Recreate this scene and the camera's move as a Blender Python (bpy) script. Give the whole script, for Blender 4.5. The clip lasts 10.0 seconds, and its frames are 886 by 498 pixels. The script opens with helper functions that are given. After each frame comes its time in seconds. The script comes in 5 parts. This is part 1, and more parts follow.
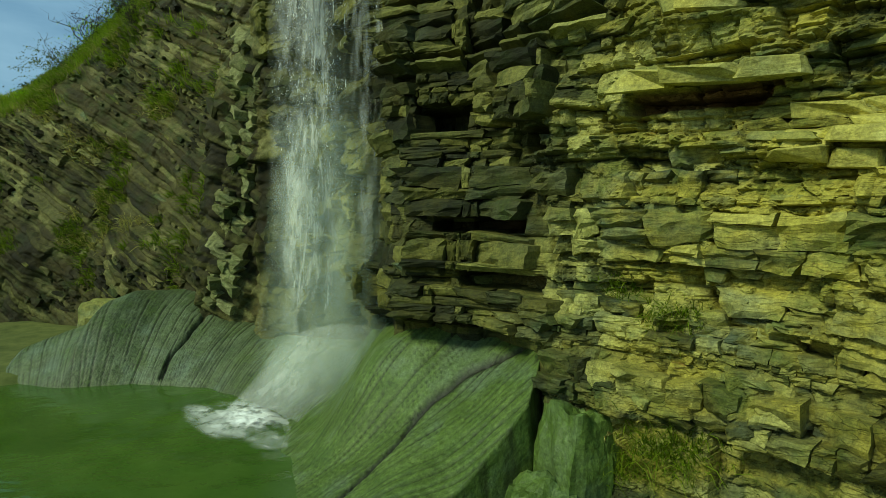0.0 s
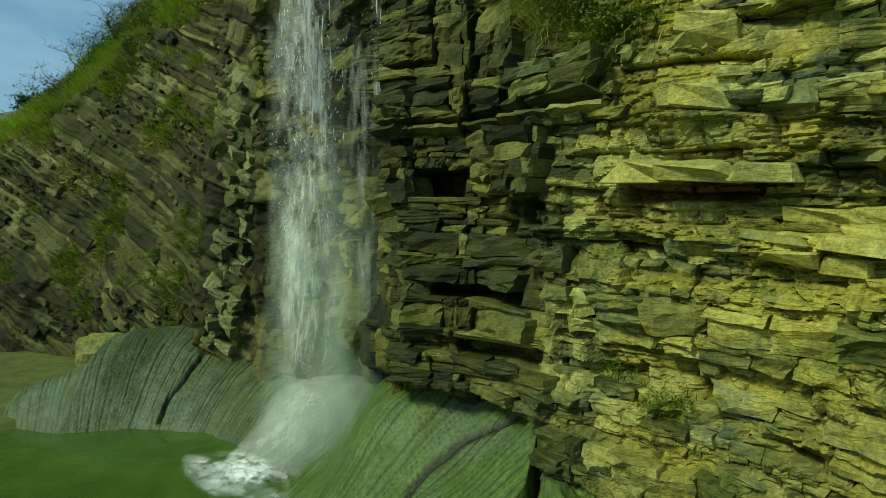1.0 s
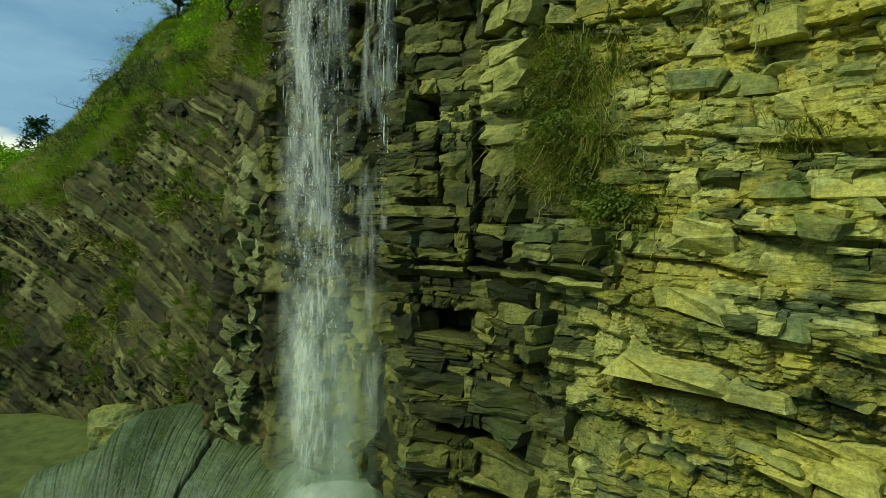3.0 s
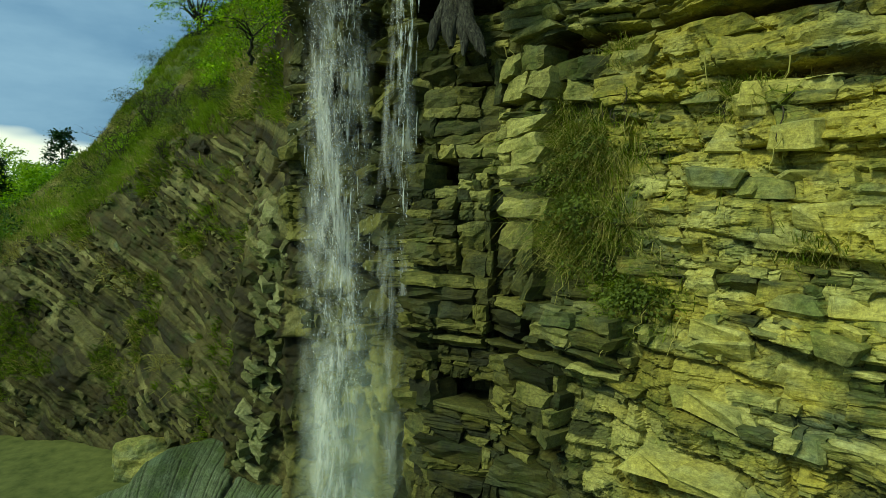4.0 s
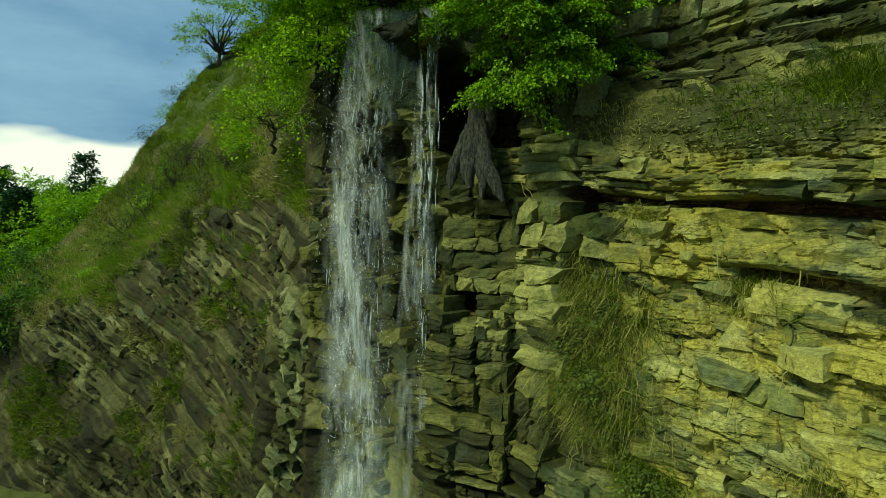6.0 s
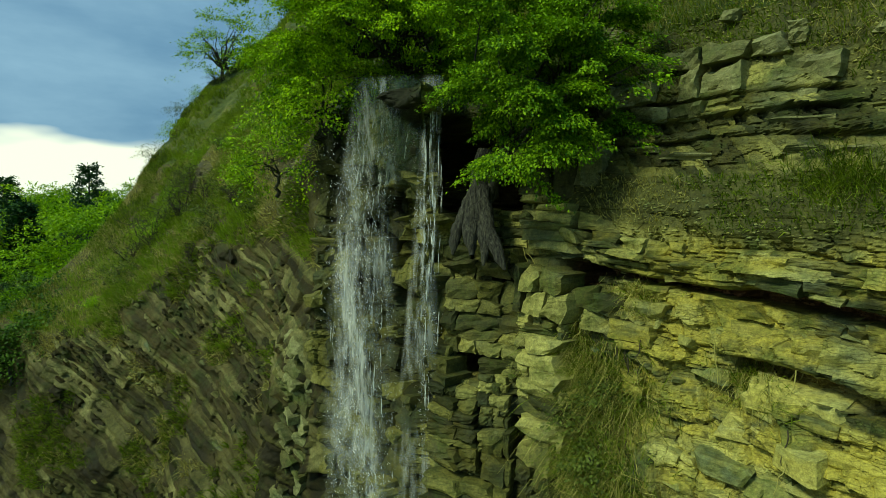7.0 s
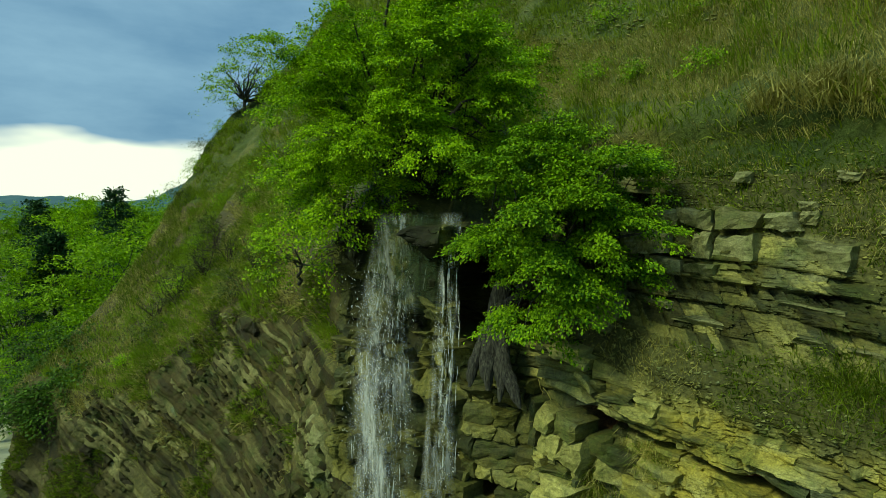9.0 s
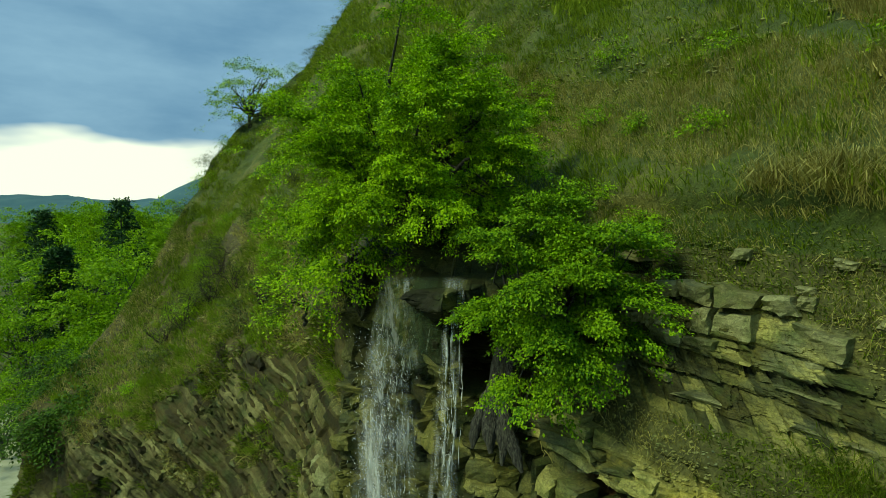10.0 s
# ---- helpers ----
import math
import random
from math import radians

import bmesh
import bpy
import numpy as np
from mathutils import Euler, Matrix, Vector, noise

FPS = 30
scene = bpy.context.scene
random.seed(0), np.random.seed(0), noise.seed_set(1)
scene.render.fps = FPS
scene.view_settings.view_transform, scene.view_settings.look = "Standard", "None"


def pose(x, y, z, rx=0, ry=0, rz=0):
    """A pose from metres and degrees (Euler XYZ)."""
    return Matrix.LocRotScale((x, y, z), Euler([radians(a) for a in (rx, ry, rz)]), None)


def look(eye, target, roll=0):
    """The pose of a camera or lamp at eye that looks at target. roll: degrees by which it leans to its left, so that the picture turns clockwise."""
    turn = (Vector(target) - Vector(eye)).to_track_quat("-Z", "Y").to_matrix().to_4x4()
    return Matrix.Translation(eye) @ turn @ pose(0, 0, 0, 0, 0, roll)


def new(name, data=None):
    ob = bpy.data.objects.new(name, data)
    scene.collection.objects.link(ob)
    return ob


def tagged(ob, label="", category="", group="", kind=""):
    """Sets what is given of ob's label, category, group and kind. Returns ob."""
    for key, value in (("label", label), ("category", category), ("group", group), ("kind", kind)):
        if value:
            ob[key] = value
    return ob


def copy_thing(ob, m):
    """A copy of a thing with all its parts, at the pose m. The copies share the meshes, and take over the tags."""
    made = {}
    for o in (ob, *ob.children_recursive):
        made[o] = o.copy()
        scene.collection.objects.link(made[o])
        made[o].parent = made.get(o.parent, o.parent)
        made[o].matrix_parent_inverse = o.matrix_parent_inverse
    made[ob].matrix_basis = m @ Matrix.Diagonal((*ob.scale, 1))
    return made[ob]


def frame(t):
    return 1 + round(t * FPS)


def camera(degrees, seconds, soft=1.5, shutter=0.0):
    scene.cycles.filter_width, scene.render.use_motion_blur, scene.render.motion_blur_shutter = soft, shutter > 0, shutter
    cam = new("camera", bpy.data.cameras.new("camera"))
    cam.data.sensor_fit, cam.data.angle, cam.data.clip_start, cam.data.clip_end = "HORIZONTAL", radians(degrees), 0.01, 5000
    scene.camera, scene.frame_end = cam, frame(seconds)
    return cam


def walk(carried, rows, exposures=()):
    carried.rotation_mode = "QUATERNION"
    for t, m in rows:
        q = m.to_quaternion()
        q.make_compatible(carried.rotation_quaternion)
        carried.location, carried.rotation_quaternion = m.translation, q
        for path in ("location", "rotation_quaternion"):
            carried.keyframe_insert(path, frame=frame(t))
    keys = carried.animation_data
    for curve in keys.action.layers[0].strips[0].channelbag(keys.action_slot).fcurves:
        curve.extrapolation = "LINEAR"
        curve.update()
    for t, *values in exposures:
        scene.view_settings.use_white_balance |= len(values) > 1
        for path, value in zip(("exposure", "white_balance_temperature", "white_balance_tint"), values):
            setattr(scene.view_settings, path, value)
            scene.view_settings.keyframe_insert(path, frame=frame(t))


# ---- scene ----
cam = camera(74.5, 10.0, soft=0.5)
METRES, EYE, TILT, LEAN, TURN = 10.0, 3.1, -3.0, 0.0, 0.0
ROWS = [
    (0.0, 0.0, 0.0, 0.0, -0.0, 0.0, 0.0),
    (0.5, 0.0, -0.0045, 0.042, -0.14, -0.01, 0.06),
    (1.0, -0.0011, -0.0068, 0.0822, -0.33, 0.04, 0.1),
    (1.5, -0.001, -0.0084, 0.128, -0.51, 0.04, 0.12),
    (2.0, -0.0001, -0.0128, 0.1725, -0.52, 0.06, 0.11),
    (2.5, -0.0007, -0.0188, 0.2209, -0.37, -0.02, 0.12),
    (4.0, -0.0064, -0.0397, 0.364, 1.64, -0.07, -0.12),
    (4.5, -0.0088, -0.0433, 0.4182, 2.22, -0.11, -0.22),
    (5.0, -0.0094, -0.0501, 0.467, 2.61, -0.15, -0.32),
    (5.5, -0.0106, -0.0577, 0.5197, 2.92, -0.17, -0.37),
    (7.0, -0.0129, -0.0783, 0.6707, 3.27, -0.18, -0.48),
    (7.5, -0.0138, -0.0857, 0.726, 3.42, -0.22, -0.45),
    (8.0, -0.0123, -0.0915, 0.7808, 3.76, -0.31, -0.46),
    (8.5, -0.0126, -0.0982, 0.8369, 4.58, -0.33, -0.54),
    (9.0, -0.0128, -0.1045, 0.8864, 5.04, -0.32, -0.64),
    (9.5, -0.0132, -0.111, 0.941, 5.27, -0.39, -0.64),
    (10.0, -0.0116, -0.1186, 0.9921, 5.43, -0.41, -0.7),
]
walk(cam, [(t, pose(0, 0, EYE, TILT, LEAN, TURN) @ pose(METRES * x, METRES * y, METRES * z, 90 + pitch, roll, yaw)) for t, x, y, z, yaw, pitch, roll in ROWS],
     exposures=[(0.0, 0.0, 6500, -16), (10.0, 0.0, 6500, -16)])

# ---------------------------------------------------------------- world and sun
SUN_DIR = Vector((-0.62, -0.50, 0.74)).normalized()      # towards the sun behind thin cloud
world = bpy.data.worlds.new("overcast_sky")
scene.world = world
world.use_nodes = True
wt = world.node_tree
wt.nodes.clear()


def wn(kind, **kw):
    n = wt.nodes.new(kind)
    for k, v in kw.items():
        n.inputs[k].default_value = v
    return n


w_out = wt.nodes.new("ShaderNodeOutputWorld")
w_bg = wt.nodes.new("ShaderNodeBackground")
w_bg.inputs["Strength"].default_value = 0.083
sky = wt.nodes.new("ShaderNodeTexSky")
sky.sky_type = "NISHITA"
sky.sun_disc = False
sky.sun_elevation = math.asin(SUN_DIR.z)
sky.sun_rotation = math.atan2(SUN_DIR.x, SUN_DIR.y)
sky.air_density, sky.dust_density = 1.0, 2.0
w_tc = wt.nodes.new("ShaderNodeTexCoord")
w_map = wt.nodes.new("ShaderNodeMapping")
w_map.inputs["Scale"].default_value = (1.0, 1.0, 3.2)
w_noise = wn("ShaderNodeTexNoise", Scale=1.7, Detail=7.0, Roughness=0.55)
w_ramp = wt.nodes.new("ShaderNodeValToRGB")
w_ramp.color_ramp.elements[0].position, w_ramp.color_ramp.elements[0].color = 0.36, (1.15, 2.6, 5.2, 1)
w_ramp.color_ramp.elements[1].position, w_ramp.color_ramp.elements[1].color = 0.68, (4.5, 6.5, 9.4, 1)
w_sep = wt.nodes.new("ShaderNodeSeparateXYZ")
w_hor = wn("ShaderNodeMapRange")
for key, value in (("From Min", 0.0), ("From Max", 0.235), ("To Min", 1.0), ("To Max", 0.0)):
    w_hor.inputs[key].default_value = value
w_hn = wn("ShaderNodeTexNoise", Scale=2.3, Detail=4.0)
w_add = wt.nodes.new("ShaderNodeMath")
w_add.operation = "MULTIPLY_ADD"
w_add.inputs[1].default_value = 0.9
w_edge = wt.nodes.new("ShaderNodeValToRGB")
w_edge.color_ramp.elements[0].position, w_edge.color_ramp.elements[0].color = 0.92, (0, 0, 0, 1)
w_edge.color_ramp.elements[1].position, w_edge.color_ramp.elements[1].color = 1.03, (1, 1, 1, 1)
w_mix = wt.nodes.new("ShaderNodeMixRGB")
w_mix.inputs["Fac"].default_value = 0.85
w_mix2 = wt.nodes.new("ShaderNodeMixRGB")
w_mix2.inputs["Color2"].default_value = (13.5, 12.8, 11.4, 1)
L = wt.links.new
L(w_tc.outputs["Generated"], w_map.inputs["Vector"])
L(w_map.outputs["Vector"], w_noise.inputs["Vector"])
L(w_noise.outputs["Fac"], w_ramp.inputs["Fac"])
L(sky.outputs["Color"], w_mix.inputs["Color1"])
L(w_ramp.outputs["Color"], w_mix.inputs["Color2"])
L(w_tc.outputs["Generated"], w_sep.inputs["Vector"])
L(w_sep.outputs["Z"], w_hor.inputs["Value"])
L(w_map.outputs["Vector"], w_hn.inputs["Vector"])
L(w_hn.outputs["Fac"], w_add.inputs[0])
L(w_hor.outputs["Result"], w_add.inputs[2])
L(w_add.outputs["Value"], w_edge.inputs["Fac"])
w_west = wn("ShaderNodeMapRange")
for key, value in (("From Min", -0.44), ("From Max", -0.6), ("To Min", 0.0), ("To Max", 1.0)):
    w_west.inputs[key].default_value = value
w_jag = wt.nodes.new("ShaderNodeMath")
w_jag.operation = "MULTIPLY_ADD"
w_jag.inputs[1].default_value = -0.22
w_gap = wt.nodes.new("ShaderNodeMath")
w_gap.operation = "MULTIPLY"
L(w_hn.outputs["Fac"], w_jag.inputs[0])
L(w_sep.outputs["X"], w_jag.inputs[2])
L(w_jag.outputs["Value"], w_west.inputs["Value"])
L(w_edge.outputs["Color"], w_gap.inputs[0])
L(w_west.outputs["Result"], w_gap.inputs[1])
L(w_gap.outputs["Value"], w_mix2.inputs["Fac"])
L(w_mix.outputs["Color"], w_mix2.inputs["Color1"])
L(w_mix2.outputs["Color"], w_bg.inputs["Color"])
L(w_bg.outputs["Background"], w_out.inputs["Surface"])

sun = new("sun", bpy.data.lights.new("sun", "SUN"))
sun.data.energy, sun.data.angle, sun.data.color = 2.75, radians(12), (1.0, 0.95, 0.72)
sun.matrix_world = look(SUN_DIR * 60, (0, 0, 0))


# ---------------------------------------------------------------- materials
def material(name):
    m = bpy.data.materials.new(name)
    m.use_nodes = True
    nt = m.node_tree
    return m, nt, nt.nodes["Principled BSDF"]


def node(nt, kind, **kw):
    n = nt.nodes.new(kind)
    for k, v in kw.items():
        n.inputs[k].default_value = v
    return n


def coords(nt, scale=(1, 1, 1), rot=(0, 0, 0)):
    g = nt.nodes.new("ShaderNodeNewGeometry")
    mp = nt.nodes.new("ShaderNodeMapping")
    mp.vector_type = "TEXTURE"
    mp.inputs["Scale"].default_value = [1 / s for s in scale]
    mp.inputs["Rotation"].default_value = rot
    nt.links.new(g.outputs["Position"], mp.inputs["Vector"])
    return mp.outputs["Vector"]


def noise_tex(nt, vec, scale, detail=6.0, rough=0.6):
    n = node(nt, "ShaderNodeTexNoise", Scale=scale, Detail=detail, Roughness=rough)
    nt.links.new(vec, n.inputs["Vector"])
    return n.outputs["Fac"]


def ramp(nt, fac, *stops):
    r = nt.nodes.new("ShaderNodeValToRGB")
    e = r.color_ramp.elements
    while len(e) < len(stops):
        e.new(0.5)
    for el, (p, c) in zip(e, stops):
        el.position = p
        el.color = (*c, 1) if len(c) == 3 else c
    nt.links.new(fac, r.inputs["Fac"])
    return r.outputs["Color"]


def mix(nt, fac, a, b, how="MIX"):
    n = nt.nodes.new("ShaderNodeMixRGB")
    n.blend_type = how
    for s, v in (("Fac", fac), ("Color1", a), ("Color2", b)):
        if isinstance(v, (int, float)):
            n.inputs[s].default_value = v
        elif isinstance(v, tuple):
            n.inputs[s].default_value = (*v, 1)
        else:
            nt.links.new(v, n.inputs[s])
    return n.outputs["Color"]


def bump(nt, height, bsdf, strength=0.5, distance=0.02):
    b = node(nt, "ShaderNodeBump", Strength=strength, Distance=distance)
    nt.links.new(height, b.inputs["Height"])
    nt.links.new(b.outputs["Normal"], bsdf.inputs["Normal"])


def attr(nt, name):
    a = nt.nodes.new("ShaderNodeAttribute")
    a.attribute_name = name
    return a.outputs["Fac"]


def rock_material(name, dark, mid, light, ochre, attrs=True, rough=0.75, layer=(1, 1, 2.6), rot=(0, 0, 0), fixed_ochre=0.2, cracks=False, moss=1.0, cool=(0.12, 0.165, 0.115), earth=((0.024, 0.026, 0.005), (0.07, 0.074, 0.015), (0.115, 0.12, 0.03), (0.23, 0.23, 0.095))):
    """Bedded stone: grey-olive base, ochre weathering, moss, wet and darkened zones, fine grain."""
    m, nt, b = material(name)
    v = coords(nt)
    vl = coords(nt, layer, rot)
    big = noise_tex(nt, v, 1.3, 5)
    fine = noise_tex(nt, v, 18, 8, 0.76)
    bed = noise_tex(nt, vl, 2.6, 9, 0.62)
    if attrs:
        bed = mix(nt, 0.74, bed, ramp(nt, attr(nt, "tone"), (0.2, (0.1, 0.1, 0.1)), (0.8, (0.95, 0.95, 0.95))))
    col = ramp(nt, bed, (0.3, dark), (0.5, mid), (0.72, light))
    col = mix(nt, ramp(nt, big, (0.5, (0, 0, 0)), (0.66, (0.7, 0.7, 0.7))), col, cool)
    warm = noise_tex(nt, vl, 1.0, 6)
    wf = ramp(nt, warm, (0.41, (0, 0, 0)), (0.56, (1, 1, 1)))
    wf = mix(nt, 1.0, wf, attr(nt, "ochre") if attrs else (fixed_ochre,) * 3, "MULTIPLY")
    col = mix(nt, wf, col, ochre)
    rust = ramp(nt, noise_tex(nt, vl, 3.1, 5), (0.66, (0, 0, 0)), (0.74, (0.8, 0.8, 0.8)))
    col = mix(nt, mix(nt, 1.0, rust, wf, "MULTIPLY"), col, (0.34, 0.17, 0.03))
    mo = ramp(nt, noise_tex(nt, v, 2.3, 7, 0.7), (0.48, (0, 0, 0)), (0.64, (0.6, 0.6, 0.6)))
    col = mix(nt, mix(nt, 1.0, mo, (moss,) * 3, "MULTIPLY"), col, (0.075, 0.115, 0.02))
    if attrs:
        soil = ramp(nt, noise_tex(nt, v, 3, 9, 0.72), (0.3, earth[0]), (0.5, earth[1]), (0.66, earth[2]), (0.82, earth[3]))
        col = mix(nt, attr(nt, "soil"), col, soil)
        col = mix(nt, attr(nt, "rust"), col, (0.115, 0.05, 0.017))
        # wet zones and other darkened zones
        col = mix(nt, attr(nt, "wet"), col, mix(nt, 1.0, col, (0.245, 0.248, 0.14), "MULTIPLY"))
    if attrs or fixed_ochre > 0.5:
        lam = noise_tex(nt, coords(nt, (0.7, 0.7, 9), rot), 5.5, 6, 0.7)
        lam_f = ramp(nt, attr(nt, "tone"), (0.45, (0.5, 0.5, 0.5)), (0.62, (0.1, 0.1, 0.1))) if attrs else 0.3
        col = mix(nt, lam_f, col, ramp(nt, lam, (0.33, (0.3, 0.3, 0.28)), (0.47, (1, 1, 1)), (0.7, (1.25, 1.25, 1.2))), "MULTIPLY")
    if cracks:
        col = mix(nt, attr(nt, "crack"), col, (0.018, 0.02, 0.01))
    col = mix(nt, 0.9, col, ramp(nt, fine, (0.3, (0.4, 0.4, 0.38)), (0.68, (1.42, 1.42, 1.36))), "MULTIPLY")
    col = mix(nt, 0.3, col, ramp(nt, noise_tex(nt, v, 55, 4, 0.7), (0.36, (0.35, 0.35, 0.32)), (0.62, (1.4, 1.4, 1.35))), "MULTIPLY")
    nt.links.new(col, b.inputs["Base Color"])
    b.inputs["Roughness"].default_value = rough
    b.inputs["Specular IOR Level"].default_value = 0.28
    h = mix(nt, 0.45, noise_tex(nt, v, 6, 6, 0.58), noise_tex(nt, vl, 7, 5, 0.6))
    if attrs:
        wn_ = node(nt, "ShaderNodeTexNoise", Scale=4.0, Detail=4.0)
        nt.links.new(v, wn_.inputs["Vector"])
        vor2 = nt.nodes.new("ShaderNodeTexVoronoi")
        vor2.feature = "DISTANCE_TO_EDGE"
        vor2.inputs["Scale"].default_value = 7.0
        wv2 = nt.nodes.new("ShaderNodeVectorMath")
        wv2.operation = "MULTIPLY_ADD"
        wv2.inputs[1].default_value = (0.16, 0.16, 0.3)
        nt.links.new(wn_.outputs["Color"], wv2.inputs[0])
        nt.links.new(coords(nt, (0.65, 0.65, 4.6), rot), wv2.inputs[2])
        nt.links.new(wv2.outputs[0], vor2.inputs["Vector"])
        thin = ramp(nt, vor2.outputs["Distance"], (0.0, (0.0, 0.0, 0.0)), (0.04, (1, 1, 1)))
        gap2 = ramp(nt, noise_tex(nt, v, 2.1, 4), (0.4, (0, 0, 0)), (0.62, (1, 1, 1)))
        thin = mix(nt, gap2, thin, (1.0, 1.0, 1.0))
        thin = mix(nt, attr(nt, "soil"), thin, (1.0, 1.0, 1.0))
        col = mix(nt, 0.24, col, thin, "MULTIPLY")
        h = mix(nt, 0.25, h, thin)
        nt.links.new(col, b.inputs["Base Color"])
    bump(nt, h, b, 0.8, 0.055)
    return m


ROCK_RIGHT = rock_material("bedded_rock", (0.042, 0.047, 0.012), (0.108, 0.116, 0.036), (0.45, 0.43, 0.135), (0.40, 0.35, 0.062), cool=(0.125, 0.155, 0.095))
ROCK_HILL = rock_material("tilted_rock", (0.030, 0.027, 0.004), (0.072, 0.058, 0.012), (0.38, 0.365, 0.15), (0.15, 0.11, 0.016), layer=(0.6, 0.6, 5), rot=(0, radians(30), 0),
                          cool=(0.062, 0.06, 0.012), earth=((0.034, 0.029, 0.006), (0.078, 0.068, 0.014), (0.115, 0.108, 0.026), (0.2, 0.19, 0.075)))
ROCK_GREY_BEDS = rock_material("grey_beds", (0.04, 0.042, 0.012), (0.105, 0.108, 0.035), (0.32, 0.325, 0.15), (0.2, 0.18, 0.04), cool=(0.13, 0.145, 0.075))
ROCK_PIECE = rock_material("rock_piece", (0.07, 0.08, 0.025), (0.165, 0.18, 0.06), (0.32, 0.335, 0.135), (0.36, 0.33, 0.07), attrs=False, fixed_ochre=0.6)
ROCK_DARK = rock_material("dark_rock_piece", (0.032, 0.037, 0.008), (0.074, 0.085, 0.02), (0.155, 0.17, 0.05), (0.14, 0.14, 0.025), attrs=False, fixed_ochre=0.51)
ROCK_GREY = rock_material("grey_rock_piece", (0.045, 0.044, 0.008), (0.11, 0.108, 0.022), (0.21, 0.205, 0.055), (0.2, 0.18, 0.04), attrs=False)
ROCK_YELLOW = rock_material("yellow_rock_piece", (0.19, 0.185, 0.052), (0.38, 0.37, 0.12), (0.54, 0.52, 0.21), (0.48, 0.42, 0.085), attrs=False, fixed_ochre=0.7, moss=0.25, cool=(0.40, 0.42, 0.20))
ROCK_DOME = rock_material("domed_slab", (0.06, 0.085, 0.036), (0.10, 0.128, 0.06), (0.165, 0.20, 0.105), (0.12, 0.15, 0.045), attrs=False, rough=0.55, layer=(1, 1, 1), cracks=True)
ROCK_SLAB = rock_material("smooth_slab", (0.062, 0.105, 0.02), (0.10, 0.155, 0.032), (0.155, 0.22, 0.058), (0.12, 0.155, 0.03), attrs=False, rough=0.55, layer=(1, 1, 1), cracks=True)


def simple(name, c1, c2, scale=8, rough=0.8, b_str=0.3, translucent=0.0):
    m, nt, b = material(name)
    f = noise_tex(nt, coords(nt), scale, 6)
    nt.links.new(ramp(nt, f, (0.3, c1), (0.7, c2)), b.inputs["Base Color"])
    b.inputs["Roughness"].default_value = rough
    b.inputs["Specular IOR Level"].default_value = 0.28
    bump(nt, f, b, b_str, 0.02)
    return m


def leaf_material(name, c1, c2, trans=0.22, scale=1.5):
    m, nt, b = material(name)
    g = nt.nodes.new("ShaderNodeNewGeometry")
    f = noise_tex(nt, coords(nt), scale, 4)
    r = mix(nt, 0.5, f, g.outputs["Random Per Island"])
    col = ramp(nt, r, (0.25, c1), (0.75, c2))
    nt.links.new(col, b.inputs["Base Color"])
    b.inputs["Roughness"].default_value = 0.6
    b.inputs["Specular IOR Level"].default_value = 0.15
    tr = nt.nodes.new("ShaderNodeBsdfTranslucent")
    nt.links.new(col, tr.inputs["Color"])
    ms = nt.nodes.new("ShaderNodeMixShader")
    ms.inputs[0].default_value = trans
    nt.links.new(b.outputs["BSDF"], ms.inputs[1])
    nt.links.new(tr.outputs["BSDF"], ms.inputs[2])
    nt.links.new(ms.outputs[0], nt.nodes["Material Output"].inputs["Surface"])
    return m


LEAF = leaf_material("spring_leaf", (0.05, 0.14, 0.003), (0.45, 0.69, 0.008), 0.26)
LEAF_DARK = leaf_material("wood_leaf", (0.085, 0.18, 0.003), (0.33, 0.52, 0.008), 0.28, scale=0.25)
NEEDLE = leaf_material("pine_needle", (0.015, 0.045, 0.012), (0.04, 0.10, 0.02), 0.15)
GRASS = leaf_material("green_grass", (0.06, 0.11, 0.005), (0.26, 0.34, 0.02), 0.3)
STRAW = leaf_material("dry_grass", (0.28, 0.26, 0.055), (0.60, 0.55, 0.17), 0.3)
BUSH_LEAF = leaf_material("bush_leaf", (0.022, 0.055, 0.004), (0.10, 0.19, 0.01), 0.15)
# LEAF made darker: the shade on the young tree put into its colour
SHADED_LEAF = leaf_material("shaded_leaf", (0.035, 0.105, 0.003), (0.29, 0.48, 0.008), 0.22)
BARK, nt, bs = material("bark")
bf = noise_tex(nt, coords(nt, (1, 1, 0.16)), 34, 6, 0.65)
nt.links.new(ramp(nt, bf, (0.38, (0.008, 0.008, 0.006)), (0.55, (0.055, 0.055, 0.038)), (0.72, (0.14, 0.14, 0.10))), bs.inputs["Base Color"])
bs.inputs["Roughness"].default_value = 0.9
bump(nt, bf, bs, 1.0, 0.06)
TWIG = simple("twig", (0.03, 0.025, 0.015), (0.08, 0.065, 0.04), 20, 0.9)
GRAVEL = simple("pale_gravel", (0.06, 0.078, 0.014), (0.14, 0.155, 0.038), 3, 0.9, 0.6)


# ---------------------------------------------------------------- numeric helpers
def hash01(i, j, seed=0):
    i = np.asarray(i).astype(np.int64)
    j = np.asarray(j).astype(np.int64)
    n = (i * 374761393 + j * 668265263 + seed * 1274126177) & 0x7FFFFFFF
    n = ((n ^ (n >> 13)) * 1103515245) & 0x7FFFFFFF
    n = ((n ^ (n >> 15)) * 12345701) & 0x7FFFFFFF
    return ((n ^ (n >> 11)) & 0xFFFFF) / float(0xFFFFF)


